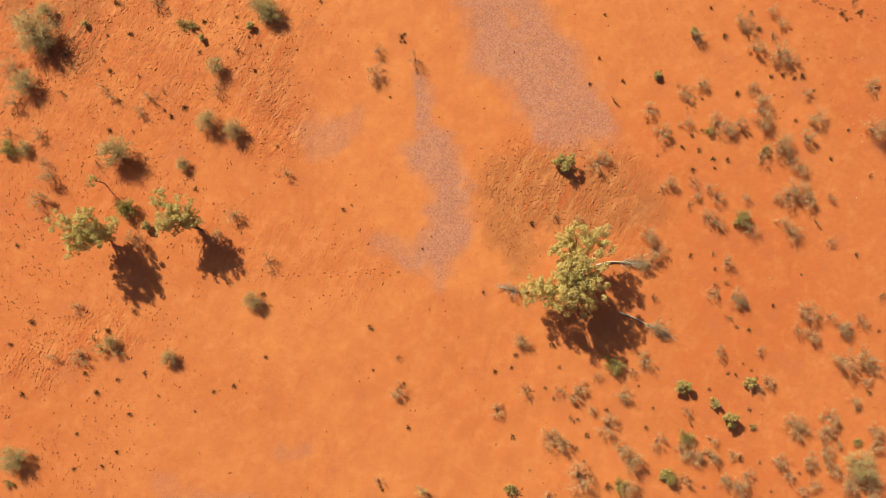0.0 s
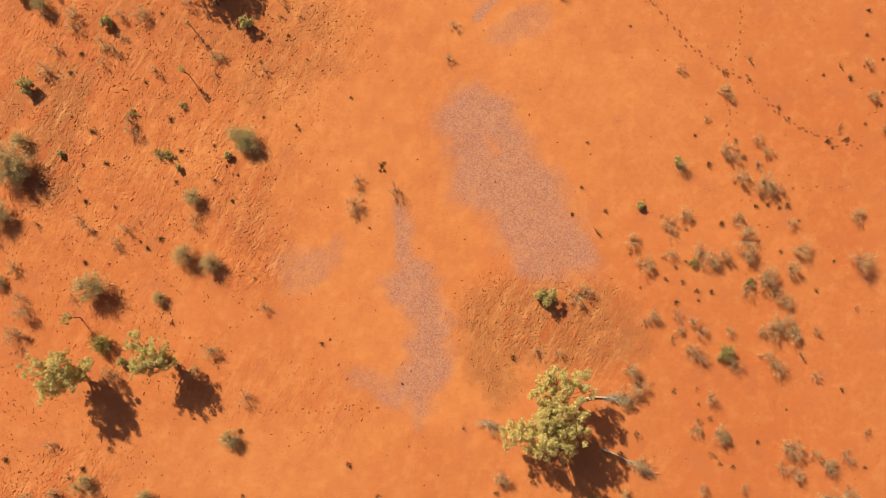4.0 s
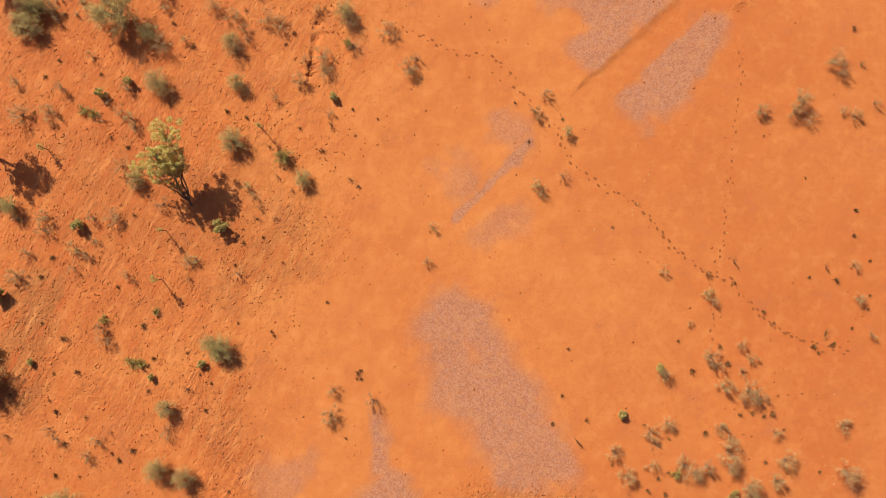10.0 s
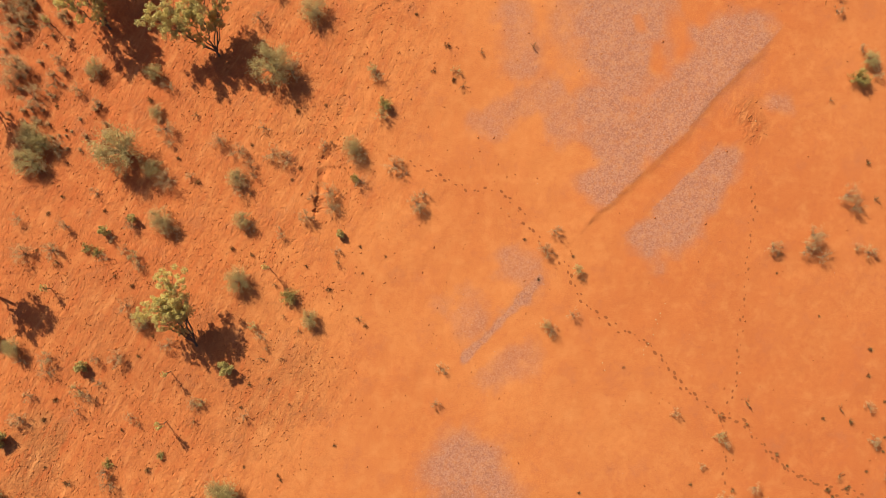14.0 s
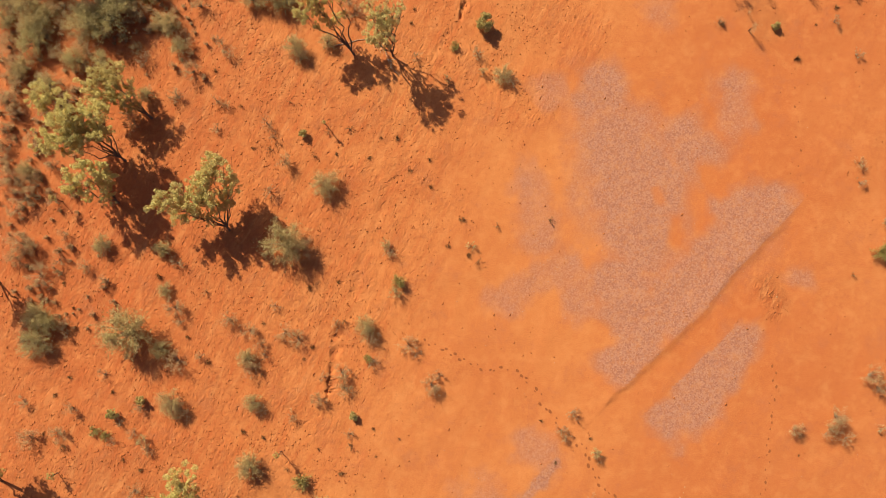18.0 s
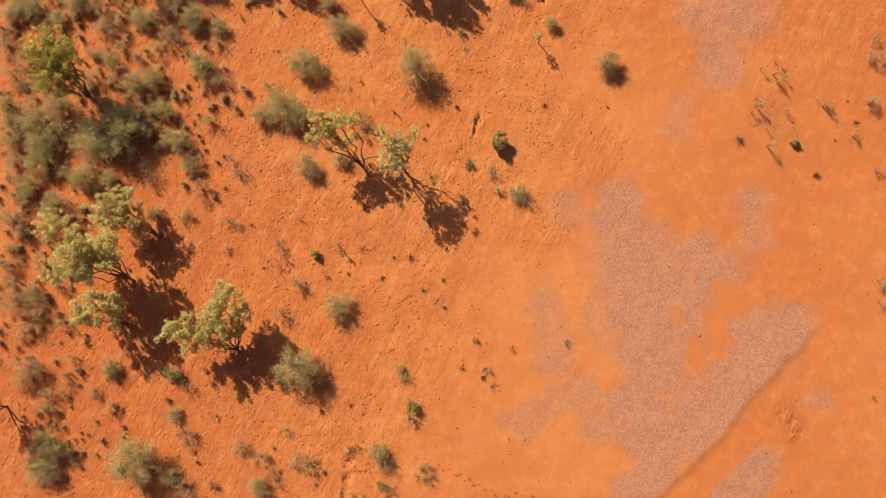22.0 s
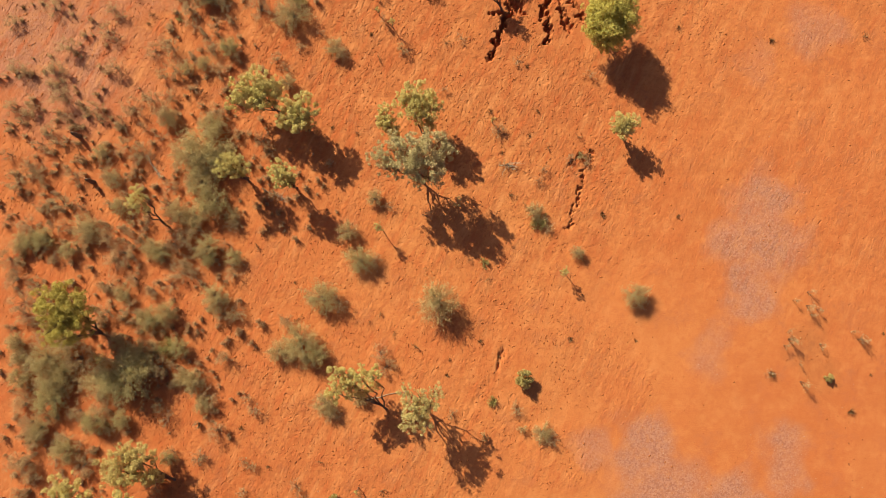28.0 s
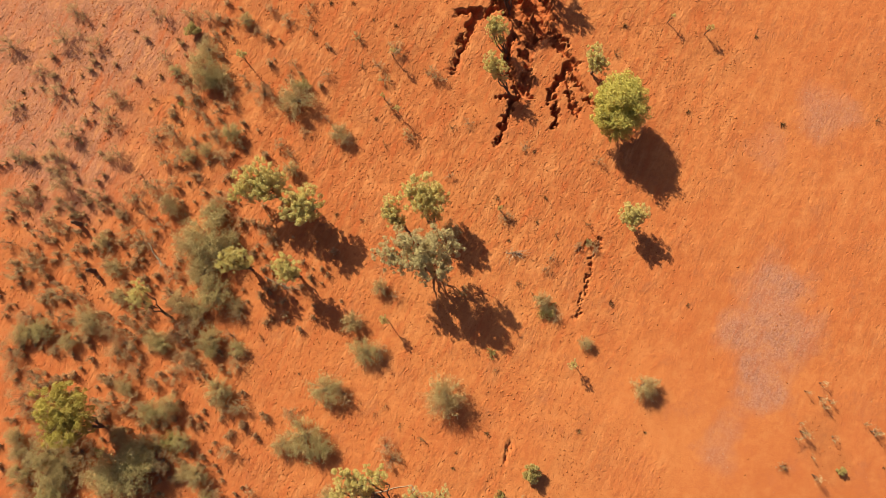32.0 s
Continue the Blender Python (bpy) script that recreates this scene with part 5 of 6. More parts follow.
tufts([(-24.74, 21.62, 0.20), (-23.99, 16.25, 0.20), (-23.77, 18.11, 0.20), (-23.24, 20.52, 0.32), (-22.15, 18.23, 0.28), (-17.71, 21.42, 0.32), (-17.19, 16.92, 0.24), (-16.92, 19.17, 0.24), (-14.58, 19.52, 0.20), (-13.66, 18.06, 0.16), (-12.84, 17.44, 0.20), (-11.11, 21.59, 0.20)])
tufts([(-8.76, 21.01, 0.20), (-8.56, 20.70, 0.20), (-4.88, 23.04, 0.20), (-2.78, 17.75, 0.20), (-2.68, 18.13, 0.28), (-2.49, 18.29, 0.24), (-2.48, 17.75, 0.20), (11.55, 16.58, 0.20), (12.02, 19.81, 0.20), (19.75, 20.34, 0.24), (20.65, 18.26, 0.32), (22.69, 19.96, 0.28)])
tufts([(23.17, 18.77, 0.32), (25.84, 22.40, 0.24), (26.53, 21.62, 0.20), (29.27, 19.97, 0.32), (29.60, 19.49, 0.20), (30.57, 20.03, 0.24), (30.74, 20.16, 0.24), (32.06, 21.22, 0.20), (33.27, 22.58, 0.20), (33.44, 23.51, 0.20), (-24.98, 24.82, 0.28), (-24.25, 26.18, 0.32)])
tufts([(-19.58, 24.11, 0.20), (-18.58, 29.18, 0.24), (-17.64, 30.56, 0.20), (-11.40, 25.65, 0.20), (-10.84, 27.21, 0.24), (-9.47, 27.60, 0.20), (-8.06, 25.84, 0.16), (-2.79, 31.27, 0.24), (15.30, 28.36, 0.16), (23.81, 24.43, 0.24), (29.20, 24.81, 0.20), (29.23, 31.93, 0.16)])
tufts([(31.08, 24.62, 0.32), (32.52, 27.76, 0.24), (32.72, 29.62, 0.28), (33.56, 25.98, 0.20), (-26.00, 36.55, 0.20), (-25.31, 39.17, 0.28), (-21.33, 39.38, 0.24), (-20.43, 34.74, 0.24), (-19.21, 34.06, 0.28), (-12.24, 36.67, 0.28), (-10.84, 36.23, 0.24), (-7.03, 35.47, 0.20)])
tufts([(-5.40, 33.82, 0.32), (-3.24, 36.84, 0.20), (-3.03, 34.95, 0.16), (-1.43, 36.15, 0.16), (8.42, 37.37, 0.20), (9.40, 34.54, 0.20), (11.83, 36.16, 0.20), (26.33, 34.95, 0.16), (-25.05, 46.97, 0.24), (-24.37, 40.39, 0.24), (-24.30, 45.20, 0.20), (-18.38, 47.40, 0.32)])
tufts([(-16.23, 43.14, 0.24), (-14.77, 41.42, 0.28), (-11.01, 44.10, 0.24), (-8.13, 41.64, 0.20), (-7.80, 46.59, 0.32), (-7.54, 42.46, 0.28), (-5.78, 47.02, 0.24), (33.25, 42.93, 0.28), (-3.65, 55.87, 0.28), (-0.75, 54.96, 0.28), (0.64, 55.75, 0.24), (0.72, 53.78, 0.24)])
tufts([(1.96, 49.55, 0.28), (2.99, 51.44, 0.36), (3.40, 48.92, 0.32), (-19.88, 56.36, 0.20), (-14.80, 62.22, 0.28), (-12.92, 59.62, 0.20), (-11.98, 56.55, 0.20), (-6.03, 56.15, 0.20), (-2.86, 57.34, 0.20), (-1.67, 57.34, 0.32), (27.35, 63.26, 0.36), (-0.69, 65.81, 0.24)])
tufts([(-0.49, 66.83, 0.20), (1.62, 68.15, 0.28), (2.95, 67.04, 0.20), (7.94, 68.28, 0.32), (12.50, 68.17, 0.20), (21.97, 65.83, 0.36), (28.85, 65.77, 0.16), (29.88, 68.62, 0.16), (30.38, 67.07, 0.32), (-11.27, 72.19, 0.20), (10.28, 77.07, 0.28), (10.40, 76.86, 0.24)])
tufts([(15.68, 76.88, 0.24), (-29.36, 87.25, 0.32), (-14.06, 87.60, 0.28), (-8.84, 83.19, 0.24), (2.46, 84.40, 0.28), (3.23, 81.41, 0.24), (5.08, 87.70, 0.24), (5.22, 82.68, 0.24), (5.84, 84.40, 0.24), (-31.09, 91.91, 0.28), (-27.70, 92.03, 0.36), (-26.97, 93.07, 0.24)])
tufts([(-26.41, 94.70, 0.36), (-26.08, 90.42, 0.16), (-22.10, 90.75, 0.24), (-21.36, 93.07, 0.32), (-20.25, 95.76, 0.24), (-6.12, 90.04, 0.24), (16.10, 90.61, 0.28), (22.81, 89.68, 0.32), (-25.60, 96.79, 0.20), (-23.28, 96.37, 0.28), (-9.42, 98.49, 0.28), (-7.80, 98.50, 0.24)])
tufts([(-6.37, 97.26, 0.20), (-4.75, 96.84, 0.24), (11.68, 96.88, 0.28), (21.11, 96.08, 0.24)])
sapling(-23.58, 7.34, 0.52, 1.40)
sapling(-24.91, 33.89, 0.32, 0.80)
sapling(-16.32, 28.08, 0.24, 1.10)
sapling(-16.51, 24.68, 0.36, 1.20)
sapling(-9.56, 35.31, 0.28, 1.20)
sapling(-25.39, 52.73, 0.32, 1.20)
sapling(-5.22, 75.90, 0.40, 1.50)
sapling(-6.69, 58.18, 0.20, 1.00)
sapling(7.56, 72.93, 0.40, 1.20)
sapling(-4.92, 94.55, 0.28, 1.30)
sapling(-15.14, 93.87, 0.44, 2.00)
sapling(-5.52, 91.45, 0.24, 1.00)
sapling(-4.51, 90.48, 0.28, 1.30)
sapling(2.58, 83.58, 0.24, 0.80)
sapling(14.78, 97.17, 0.20, 1.00)
sapling(17.39, 96.28, 0.32, 1.00)
tree("olive", (9.60, 0.21), [(9.10, 3.55, 2.70, 1.04), (10.42, 3.07, 2.60, 1.00), (8.33, 2.43, 2.70, 0.89), (9.74, 1.67, 3.00, 1.03), (6.96, 0.09, 2.30, 0.97), (6.19, -0.44, 1.90, 0.76), (8.70, 0.08, 2.90, 1.18), (10.11, 0.01, 2.60, 0.89), (7.99, -0.92, 2.30, 0.94), (9.70, -1.04, 2.20, 0.75), (8.41, 1.19, 3.10, 0.88)], "open-crowned desert tree with olive leaves")
tree("olive", (-23.06, 3.39), [(-24.74, 4.40, 2.70, 0.74), (-23.38, 4.17, 2.80, 0.96), (-23.83, 2.98, 2.70, 0.85), (-22.85, 3.50, 2.40, 0.82), (-22.22, 4.07, 1.90, 0.76), (-23.46, 4.96, 2.40, 0.52)], "open-crowned desert tree with olive leaves")
tree("olive", (-16.63, 4.07), [(-18.64, 5.95, 2.40, 0.67), (-17.85, 4.62, 2.40, 0.82), (-16.94, 5.20, 2.30, 0.86), (-18.49, 4.16, 2.20, 0.53), (-16.33, 4.56, 2.00, 0.53)], "open-crowned desert tree with olive leaves")
tree("yellow", (-14.56, 29.89), [(-15.15, 34.38, 2.90, 0.89), (-15.81, 32.95, 2.60, 0.89), (-14.74, 33.32, 2.60, 0.74), (-17.21, 32.21, 2.20, 0.56), (-15.98, 31.84, 2.00, 0.72), (-14.77, 32.21, 2.20, 0.64)], "spreading desert tree with yellow-green leaves")
tree("olive", (-28.67, 33.35), [(-28.12, 35.27, 2.60, 0.89), (-28.78, 34.16, 2.40, 0.75), (-27.82, 34.36, 2.20, 0.68)], "open-crowned desert tree with olive leaves")
tree("olive", (-29.55, 46.99), [(-29.42, 47.76, 2.60, 0.89), (-30.00, 46.46, 2.40, 0.75)], "open-crowned desert tree with olive leaves")
tree("olive", (-13.53, 50.66), [(-17.10, 52.36, 2.50, 0.93), (-15.71, 51.54, 2.40, 0.90), (-14.41, 52.97, 2.80, 1.04), (-13.05, 54.51, 2.80, 0.93), (-13.80, 54.94, 2.60, 0.74), (-15.78, 52.85, 2.60, 0.74), (-12.72, 53.38, 2.40, 0.67), (-14.30, 54.14, 2.70, 0.67)], "open-crowned desert tree with olive leaves")
tree("yellow", (-21.07, 55.65), [(-24.68, 59.45, 3.50, 0.87), (-25.08, 58.73, 3.40, 0.66), (-23.29, 57.99, 3.60, 1.09), (-21.64, 57.82, 3.30, 1.02), (-21.17, 58.19, 3.20, 0.73), (-24.21, 56.72, 3.20, 0.92), (-24.85, 55.99, 3.00, 0.74), (-22.74, 56.54, 3.20, 0.95), (-21.59, 56.72, 3.00, 0.66)], "spreading desert tree with yellow-green leaves")
tree("yellow", (-21.44, 52.62), [(-22.01, 53.90, 2.90, 1.14), (-23.10, 53.41, 2.70, 0.74), (-21.19, 54.26, 2.70, 0.78)], "spreading desert tree with yellow-green leaves")
tree("olive", (-19.27, 58.74), [(-22.38, 60.12, 2.30, 0.86), (-21.34, 59.57, 2.10, 0.83), (-20.66, 61.31, 2.50, 0.82), (-21.73, 60.95, 2.30, 0.68), (-20.12, 59.58, 1.90, 0.57)], "open-crowned desert tree with olive leaves")
tree("green", (-24.33, 68.54), [(-25.93, 71.10, 3.60, 1.05), (-24.69, 71.29, 3.70, 1.01), (-25.46, 69.69, 3.50, 1.13), (-24.16, 70.30, 3.30, 0.91), (-26.02, 68.81, 3.20, 0.73), (-25.22, 68.61, 3.10, 0.62)], "desert tree with fresh green crown and dark trunk")
tree("yellow", (-4.83, 63.45), [(-7.69, 66.15, 3.30, 0.73), (-7.95, 65.15, 2.90, 0.63), (-6.38, 66.36, 3.40, 0.73), (-5.39, 66.27, 3.00, 0.52), (-7.09, 65.52, 3.10, 0.51)], "spreading desert tree with yellow-green leaves")
tree("pale", (-2.01, 63.38), [(-3.35, 65.34, 3.90, 0.50), (-2.99, 64.17, 3.80, 0.76), (-1.71, 64.58, 3.80, 0.76), (-3.02, 63.17, 3.40, 0.77), (-2.16, 63.25, 3.60, 0.62), (-1.35, 65.34, 3.60, 0.43), (-2.44, 64.95, 3.80, 0.58)], "open-crowned desert tree with pale olive leaves")
tree("yellow", (-1.99, 82.21), [(-2.82, 84.83, 3.00, 0.81), (-3.19, 83.97, 2.80, 0.85), (-1.90, 84.16, 2.80, 0.78), (-2.08, 83.12, 2.50, 0.71), (-3.72, 84.51, 2.70, 0.48), (-1.41, 83.93, 2.60, 0.48)], "spreading desert tree with yellow-green leaves")
tree("yellow", (-3.61, 81.81), [(-4.90, 83.59, 2.30, 0.56), (-4.72, 82.79, 2.10, 0.64), (-4.31, 82.42, 2.00, 0.45), (-5.09, 83.00, 2.20, 0.45)], "spreading desert tree with yellow-green leaves")
tree("grey", (-2.23, 79.16), [(-5.12, 80.21, 3.70, 0.69), (-4.18, 80.91, 3.90, 0.90), (-2.95, 80.89, 4.20, 0.96), (-1.71, 80.89, 4.20, 0.96), (-0.92, 80.69, 4.00, 0.75), (-4.41, 79.64, 3.60, 0.76), (-2.96, 79.62, 3.90, 0.90), (-1.67, 79.63, 3.80, 0.83), (-2.61, 78.78, 3.40, 0.55), (-1.31, 78.85, 3.40, 0.55)], "tall desert tree with wide grey-green crown")
tree("yellow", (-12.63, 84.32), [(-14.59, 85.14, 2.50, 0.82), (-13.64, 85.76, 2.60, 0.82), (-12.49, 85.56, 2.70, 0.82), (-13.06, 84.75, 2.60, 0.86), (-14.11, 84.25, 2.20, 0.75), (-12.05, 84.95, 2.50, 0.56), (-15.08, 84.26, 2.10, 0.53)], "spreading desert tree with yellow-green leaves")
tree("yellow", (-10.43, 83.00), [(-11.22, 84.01, 2.50, 0.78), (-10.23, 84.00, 2.60, 0.78), (-10.88, 82.91, 2.30, 0.79), (-9.89, 83.28, 2.40, 0.67), (-11.65, 83.11, 2.20, 0.56)], "spreading desert tree with yellow-green leaves")
tree("yellow", (-14.62, 79.32), [(-15.65, 79.71, 2.70, 0.56), (-14.93, 80.26, 2.80, 0.63), (-14.44, 80.05, 2.60, 0.56), (-15.10, 79.53, 2.60, 0.48)], "spreading desert tree with yellow-green leaves")
tree("yellow", (-11.28, 78.85), [(-11.98, 79.71, 2.70, 0.63), (-11.39, 79.35, 2.70, 0.67), (-11.90, 78.87, 2.40, 0.49), (-11.16, 78.80, 2.40, 0.41)], "spreading desert tree with yellow-green leaves")
tree("yellow", (-20.09, 76.00), [(-21.23, 78.07, 2.50, 0.52), (-21.46, 77.33, 2.50, 0.52), (-20.98, 77.14, 2.20, 0.41)], "spreading desert tree with yellow-green leaves")
tree("yellow", (3.34, 94.69), [(2.26, 96.21, 2.10, 0.57), (1.80, 95.86, 2.00, 0.42), (2.72, 95.81, 2.10, 0.49), (2.18, 95.51, 1.70, 0.42)], "spreading desert tree with yellow-green leaves")
tree("yellow", (3.32, 91.93), [(2.01, 93.52, 2.10, 0.57), (1.79, 93.09, 2.00, 0.42), (2.51, 93.05, 2.10, 0.49), (2.36, 92.69, 1.60, 0.34)], "spreading desert tree with yellow-green leaves")
tree("yellow", (9.24, 93.38), [(9.03, 94.37, 1.80, 0.46), (9.22, 93.66, 1.90, 0.64), (9.60, 93.26, 1.60, 0.46), (9.01, 93.22, 1.50, 0.42)], "spreading desert tree with yellow-green leaves")
tree("dome", (10.23, 89.89), [(10.31, 90.16, 3.12, 1.42), (9.52, 90.75, 2.60, 0.91), (11.30, 90.96, 2.73, 0.98), (10.55, 91.50, 2.73, 0.98), (11.61, 89.93, 2.47, 0.91), (9.59, 89.59, 2.21, 0.91), (10.78, 89.10, 2.34, 0.99), (10.20, 88.70, 1.82, 0.69)], "dense round desert tree with bright green leaves")
tree("yellow", (11.84, 82.61), [(11.20, 83.16, 1.90, 0.64), (11.77, 83.05, 1.90, 0.64), (11.52, 82.54, 1.70, 0.61), (11.02, 82.78, 1.60, 0.42)], "spreading desert tree with yellow-green leaves")
tree("yellow", (5.83, 99.42), [(5.84, 100.16, 2.20, 0.83), (5.27, 99.73, 2.10, 0.60), (6.46, 99.71, 2.00, 0.60)], "spreading desert tree with yellow-green leaves")
tree("olive", (3.58, 98.36), [(2.90, 99.35, 2.40, 0.75), (3.70, 99.07, 2.20, 0.56), (1.78, 99.41, 2.50, 0.75), (2.45, 100.02, 2.70, 0.82), (3.39, 100.16, 2.60, 0.74)], "open-crowned desert tree with olive leaves")


# ---- fallen wood round the large tree, and two stumps ----
fallen([(11.09, 1.60), (12.29, 1.84), (13.29, 1.84), (14.29, 1.68)], 0.075, "bleached grey fallen branch on red sand", 1, 110)
fallen([(12.62, -1.65), (13.60, -2.08), (14.78, -2.56), (15.76, -3.15)], 0.07, "bleached grey fallen branch on red sand", 2, 70)
fallen([(6.29, -0.14), (5.50, -0.22), (4.59, 0.09)], 0.06, "bleached grey fallen branch on red sand", 3, 60)
fallen([(-13.71, 78.85), (-12.92, 78.45), (-12.13, 78.06)], 0.035, "thin dead branch lying on sand", 4)
fallen([(3.03, 80.54), (3.83, 80.50)], 0.03, "thin dead branch lying on sand", 5)
fallen([(-21.94, 81.21), (-21.40, 80.23), (-20.47, 79.32)], 0.045, "dark crooked dead branch lying on sand", 6)
fallen([(-6.25, 64.10), (-4.78, 64.40), (-3.53, 64.75), (-2.64, 63.98), (-2.17, 62.64)], 0.025, "bleached forked dead branch under a tree", 7)


def stump(x, y):
    """A charred stump, leaning, with a broken top."""
    rng = np.random.default_rng(int(abs(x * 10)))
    z = float(height(np.array([x]), np.array([y]))[0])
    ob = tagged(new("tree_stump"), "dark charred tree stump standing on sand", "stump", "stumps")
    ob.location = (x, y, z)
    part("trunk", mesh_from("stump", *tubes([(bowed(rng, (0, 0, -0.1), (-0.08, 0.05, 0.78), 6, 0.03), np.linspace(0.17, 0.12, 6))], 9), BARK), ob)
    part("broken_top", mesh_from("stump_top", *tubes([((( -0.08, 0.05, 0.74), (-0.12, 0.06, 0.84), (-0.14, 0.05, 0.92)), (0.12, 0.07, 0.015))], 7), BARK), ob)


stump(-26.66, 82.52)
stump(-25.55, 79.24)


# ---- animal tracks: shallow trodden cups of darker sand with a kicked-up rim ----
def footprint_mesh(seed):
    rng = np.random.default_rng(seed)
    a = np.arange(10) * 2 * np.pi / 10
    rings = [(1.30, -0.08), (1.08, 0.10), (0.85, 0.05), (0.45, 0.04)]
    v = [(1.35 * r * math.cos(t) * rng.uniform(0.85, 1.15), 0.8 * r * math.sin(t) * rng.uniform(0.85, 1.15), z * rng.uniform(0.6, 1.3)) for r, z in rings for t in a]
    v.append((0, 0, 0.05))
    f = [(i * 10 + j, i * 10 + (j + 1) % 10, (i + 1) * 10 + (j + 1) % 10, (i + 1) * 10 + j) for i in range(3) for j in range(10)]
    f += [(30 + j, 30 + (j + 1) % 10, 40, 40) for j in range(10)]
    me = bpy.data.meshes.new("footprint")
    me.from_pydata(v, [], [q[:3] if q[2] == q[3] else q for q in f])
    me.materials.append(TRODDEN)
    return me


TRODDEN = plain_material("dark_trodden_sand", (0.186, 0.050, 0.020), (0.285, 0.084, 0.030), 10.0)
PRINTS = [footprint_mesh(k) for k in range(4)]


def trail(line, step, size, label):
    ob = tagged(new("animal_trail"), label, "tracks", "animal trails")
    foot, left, side = 0, step * 0.5, 1
    rng = random.Random(len(line) + int(line[0][0] * 10))
    for (x0, y0), (x1, y1) in zip(line, line[1:]):
        d = math.hypot(x1 - x0, y1 - y0)
        while left < d:
            u, side = left / d, -side
            px, py = x0 + (x1 - x0) * u - (y1 - y0) / d * 0.09 * side + rng.gauss(0, 0.08), y0 + (y1 - y0) * u + (x1 - x0) / d * 0.09 * side + rng.gauss(0, 0.08)
            p = part("footprint", PRINTS[rng.randrange(4)], ob)
            s = 1.2 * size * rng.uniform(0.5, 1.4)
            p.matrix_basis = pose(px, py, float(height(np.array([px]), np.array([py]))[0]) + 0.006, 0, 0, math.degrees(math.atan2(y1 - y0, x1 - x0)) + rng.uniform(-20, 20)) @ Matrix.Diagonal((s, s, s, 1))
            left += step * rng.uniform(0.75, 1.3)
        left -= d


trail([(11.45, 36.01), (11.63, 34.55), (12.23, 33.31), (13.23, 32.29), (15.03, 31.06), (17.04, 30.04), (18.03, 29.02), (19.39, 26.99), (20.58, 26.18), (21.76, 25.17), (23.55, 24.57), (25.10, 22.76), (26.65, 21.17), (28.62, 20.29), (31.79, 19.49)], 0.36, 0.068, "line of dark animal footprints across the sand")
trail([(24.93, 41.29), (24.64, 38.75), (24.21, 34.58), (23.82, 32.51), (23.42, 29.23), (23.02, 26.79), (22.44, 25.09)], 0.45, 0.048, "line of dark animal footprints across the sand")
trail([(22.26, 24.57), (22.36, 22.36), (22.00, 19.98)], 0.45, 0.050, "line of dark animal footprints across the sand")
trail([(-0.27, 43.11), (1.97, 42.08), (4.40, 40.93), (6.43, 40.85), (7.84, 39.83), (8.64, 38.40), (11.03, 35.76)], 0.42, 0.060, "line of dark animal footprints across the sand")
trail([(-11.14, 1.13), (-9.16, 0.81), (-6.98, 0.89), (-5.01, 1.17), (-2.63, 1.28)], 0.60, 0.050, "line of dark animal footprints across the sand")
trail([(-15.00, 5.39), (-13.43, 6.40), (-12.24, 7.00), (-10.67, 8.42)], 0.60, 0.045, "line of dark animal footprints across the sand")
trail([(26.30, 16.52), (27.54, 16.52), (28.77, 16.61), (30.07, 16.32)], 0.70, 0.045, "line of dark animal footprints across the sand")
trail([(23.33, 13.80), (24.35, 13.72), (25.38, 13.89)], 0.50, 0.045, "line of dark animal footprints across the sand")
trail([(26.99, 62.58), (27.15, 58.74), (27.31, 55.93), (27.31, 53.16)], 1.10, 0.040, "line of dark animal footprints across the sand")

# ---- a broken line of pale dung ----
def dung(x, y, s, seed):
    rng = np.random.default_rng(seed)
    bm = bmesh.new()
    bmesh.ops.create_icosphere(bm, subdivisions=1, radius=s)
    for v in bm.verts:
        v.co = Vector((v.co.x * 1.3, v.co.y * 0.9, v.co.z * 0.6)) * rng.uniform(0.75, 1.2)
    me = bpy.data.meshes.new("dung")
    bm.to_mesh(me)
    bm.free()
    me.materials.append(PALE)
    ob = tagged(new("dried_dung", me), "pale bleached dung lump on red sand", "dung", "dung lumps")
    ob.matrix_basis = pose(x, y, float(height(np.array([x]), np.array([y]))[0]) + 0.3 * s, 0, 0, seed * 40)


for k in range(13):
    u = k / 12
    dung(18.34 + u * -1.69 + 0.12 * math.sin(9.1 * k), 32.82 + u * -3.67 + 0.1 * math.sin(5.3 * k), 0.034 + 0.014 * math.sin(3.7 * k), k)
for k, (x, y) in enumerate([(13.85, 28.68), (14.00, 28.16), (25.25, 45.94), (23.49, 27.96)]):
    dung(x, y, 0.045, 20 + k)
for k, (x, y) in enumerate([(29.42, 12.90), (29.64, 12.36), (29.77, 11.75), (30.33, 10.51), (29.73, 6.43), (31.03, 8.26), (23.33, 0.72), (23.43, 0.20), (30.62, 16.61)]):
    dung(x, y, 0.04, 30 + k)



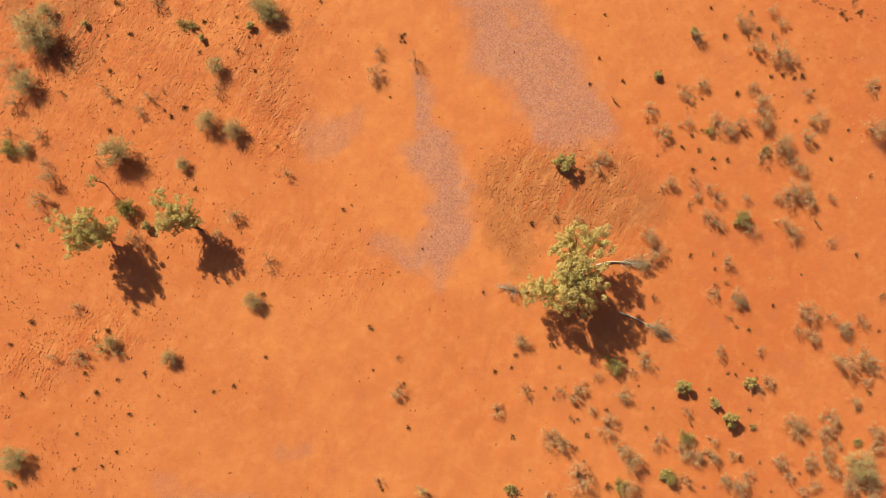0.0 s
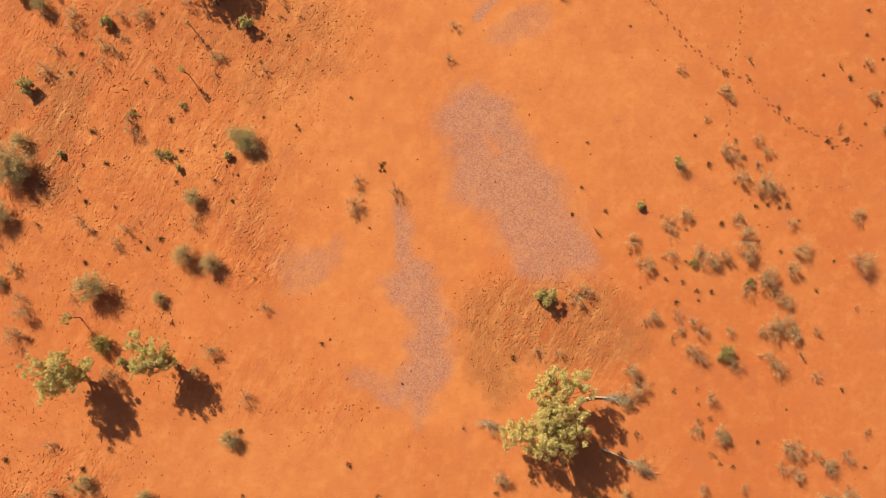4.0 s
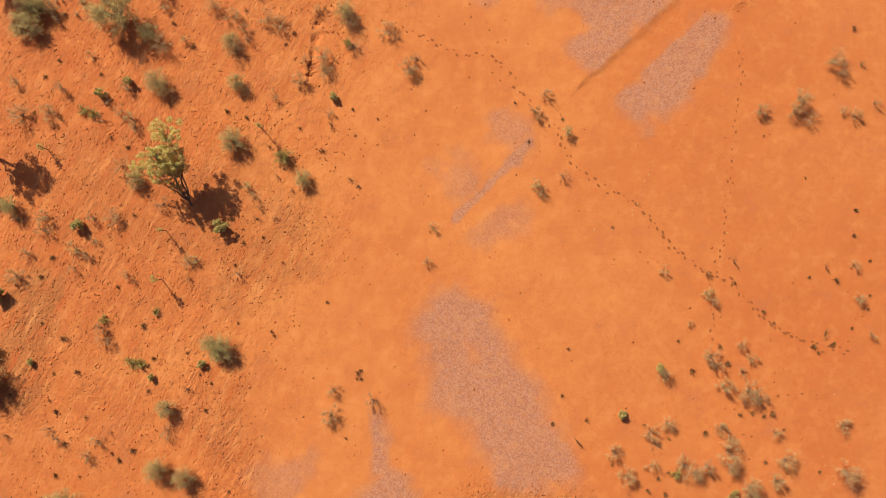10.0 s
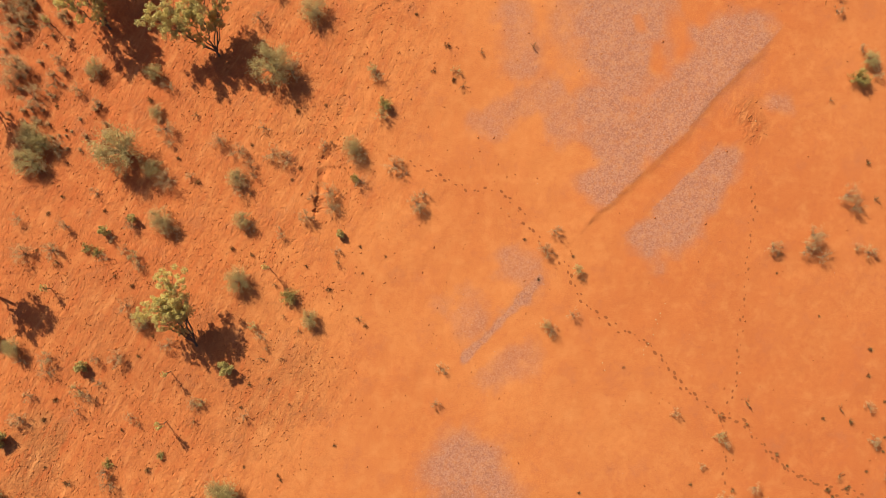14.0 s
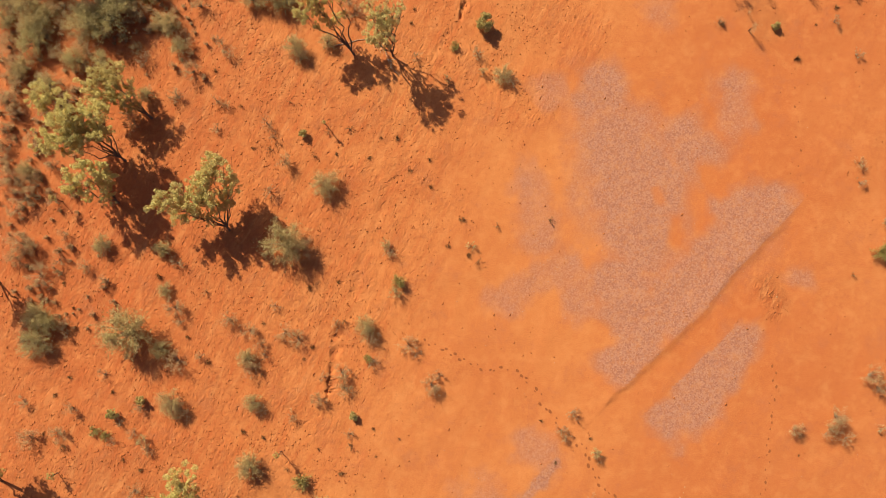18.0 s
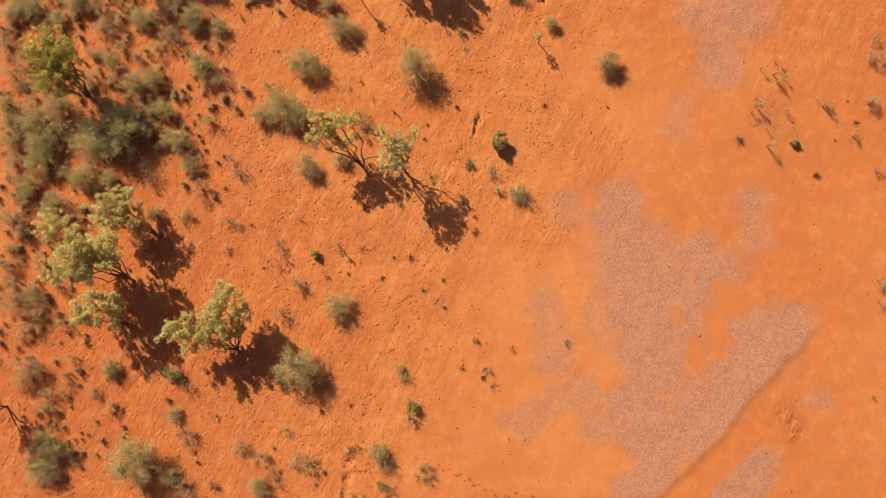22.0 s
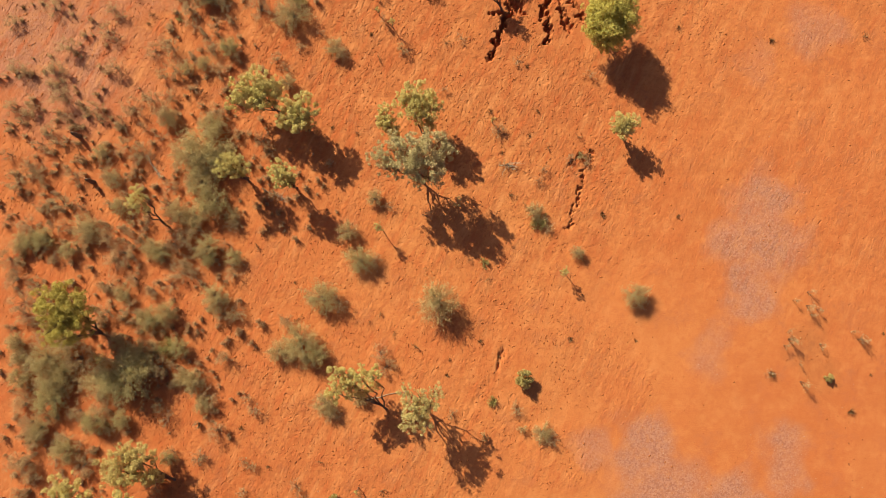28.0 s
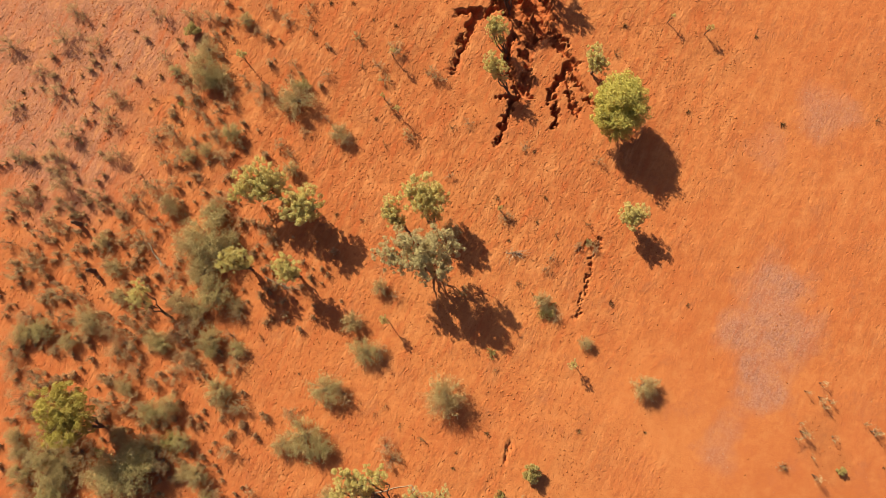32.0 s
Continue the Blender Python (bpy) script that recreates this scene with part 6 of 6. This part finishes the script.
# ---- loose stones, clods and dung ----
def stones(name, label, category, material, n, size, density, seed, squash=0.6):
    rng = np.random.default_rng(seed)
    x, y = rng.uniform(-35, 33.5, n * 6), rng.uniform(-16, 101, n * 6)
    keep = rng.uniform(0, 1, len(x)) < density(x, y)
    x, y = x[keep][:n], y[keep][:n]
    k = len(x)
    s = size[0] + (size[1] - size[0]) * rng.uniform(0, 1, k) ** 2.4
    octa = np.array([(1, 0, 0), (0, 1, 0), (-1, 0, 0), (0, -1, 0), (0, 0, 1), (0, 0, -0.6)], float)
    v = octa[None] * rng.uniform(0.65, 1.25, (k, 6, 3)) + rng.normal(0, 0.12, (k, 6, 3))
    v[..., 0] *= rng.uniform(0.9, 2.0, (k, 1))
    a = rng.uniform(0, 6.3, k)
    ca, sa = np.cos(a)[:, None], np.sin(a)[:, None]
    v = np.stack([v[..., 0] * ca - v[..., 1] * sa, v[..., 0] * sa + v[..., 1] * ca, v[..., 2] * squash], -1) * s[:, None, None]
    v += np.stack([x, y, height(x, y) + 0.25 * s * squash], -1)[:, None, :]
    f = np.array([(0, 1, 4), (1, 2, 4), (2, 3, 4), (3, 0, 4), (1, 0, 5), (2, 1, 5), (3, 2, 5), (0, 3, 5)])
    faces = (f[None] + 6 * np.arange(k)[:, None, None]).reshape(-1, 3)
    tagged(new(name, mesh_from(name, v.reshape(-1, 3), faces, material)), label, category, kind="stuff")


def undergrowth(n, seed):
    """Low dead brush between the shrubs, too tangled to count."""
    rng = np.random.default_rng(seed)
    x, y = rng.uniform(-35, 12, n * 20), rng.uniform(20, 101, n * 20)
    keep = rng.uniform(0, 1, len(x)) < spread(x, y, BRUSH, 71)
    x, y = x[keep][:n], y[keep][:n]
    V, Q, base = [], [], 0
    shapes = [(v * np.array((0.9, 0.9, 2.0)), f) for v, f in (grass_tuft(400 + k, 34) for k in range(4))]
    leafy = [foliage_ball(410 + k, 90, 0.24, 0.075, 16, 0.7) for k in range(4)]
    for i in range(len(x)):
        s, k, a = rng.uniform(0.18, 0.50), i % 4, rng.uniform(0, 6.3)
        turn = np.array(((math.cos(a), -math.sin(a), 0), (math.sin(a), math.cos(a), 0), (0, 0, 1)))
        for v, f in (shapes[k], (leafy[k][0] * 0.8 + np.array((0, 0, 0.75)), leafy[k][1])):
            V.append((v @ turn.T) * s + np.array((x[i], y[i], float(height(x[i:i + 1], y[i:i + 1])[0]))))
            Q.append(f + base)
            base += len(v)
    tagged(new("undergrowth", mesh_from("undergrowth", np.concatenate(V), np.concatenate(Q), LEAF["dry"])), "low tangled grey-brown dead brush between shrubs", "brush", kind="stuff")


undergrowth(850, 44)
stones("pebbles", "pinkish grey pebbles strewn over the sand", "pebbles", STONE, 30000, (0.010, 0.034), lambda x, y: 0.006 + 0.9 * np.clip(stony(x, y), 0, 1) ** 1.5, 41, 0.42)
stones("clods", "crumbly red earth clods strewn over the sand", "clods", CLOD, 46000, (0.012, 0.070), lambda x, y: (0.05 + 0.62 * smooth(-x + 0.36 * (y - 40), -4, 10) + 0.9 * spread(x, y, RUBBLE, 43) + 0.8 * spread(x, y, LITTERED, 37)) * smooth(fbm(x * 0.9 + 0.5 * y, y * 0.5 - 0.2 * x, 4, 91), 0.34, 0.60), 42, 0.6)
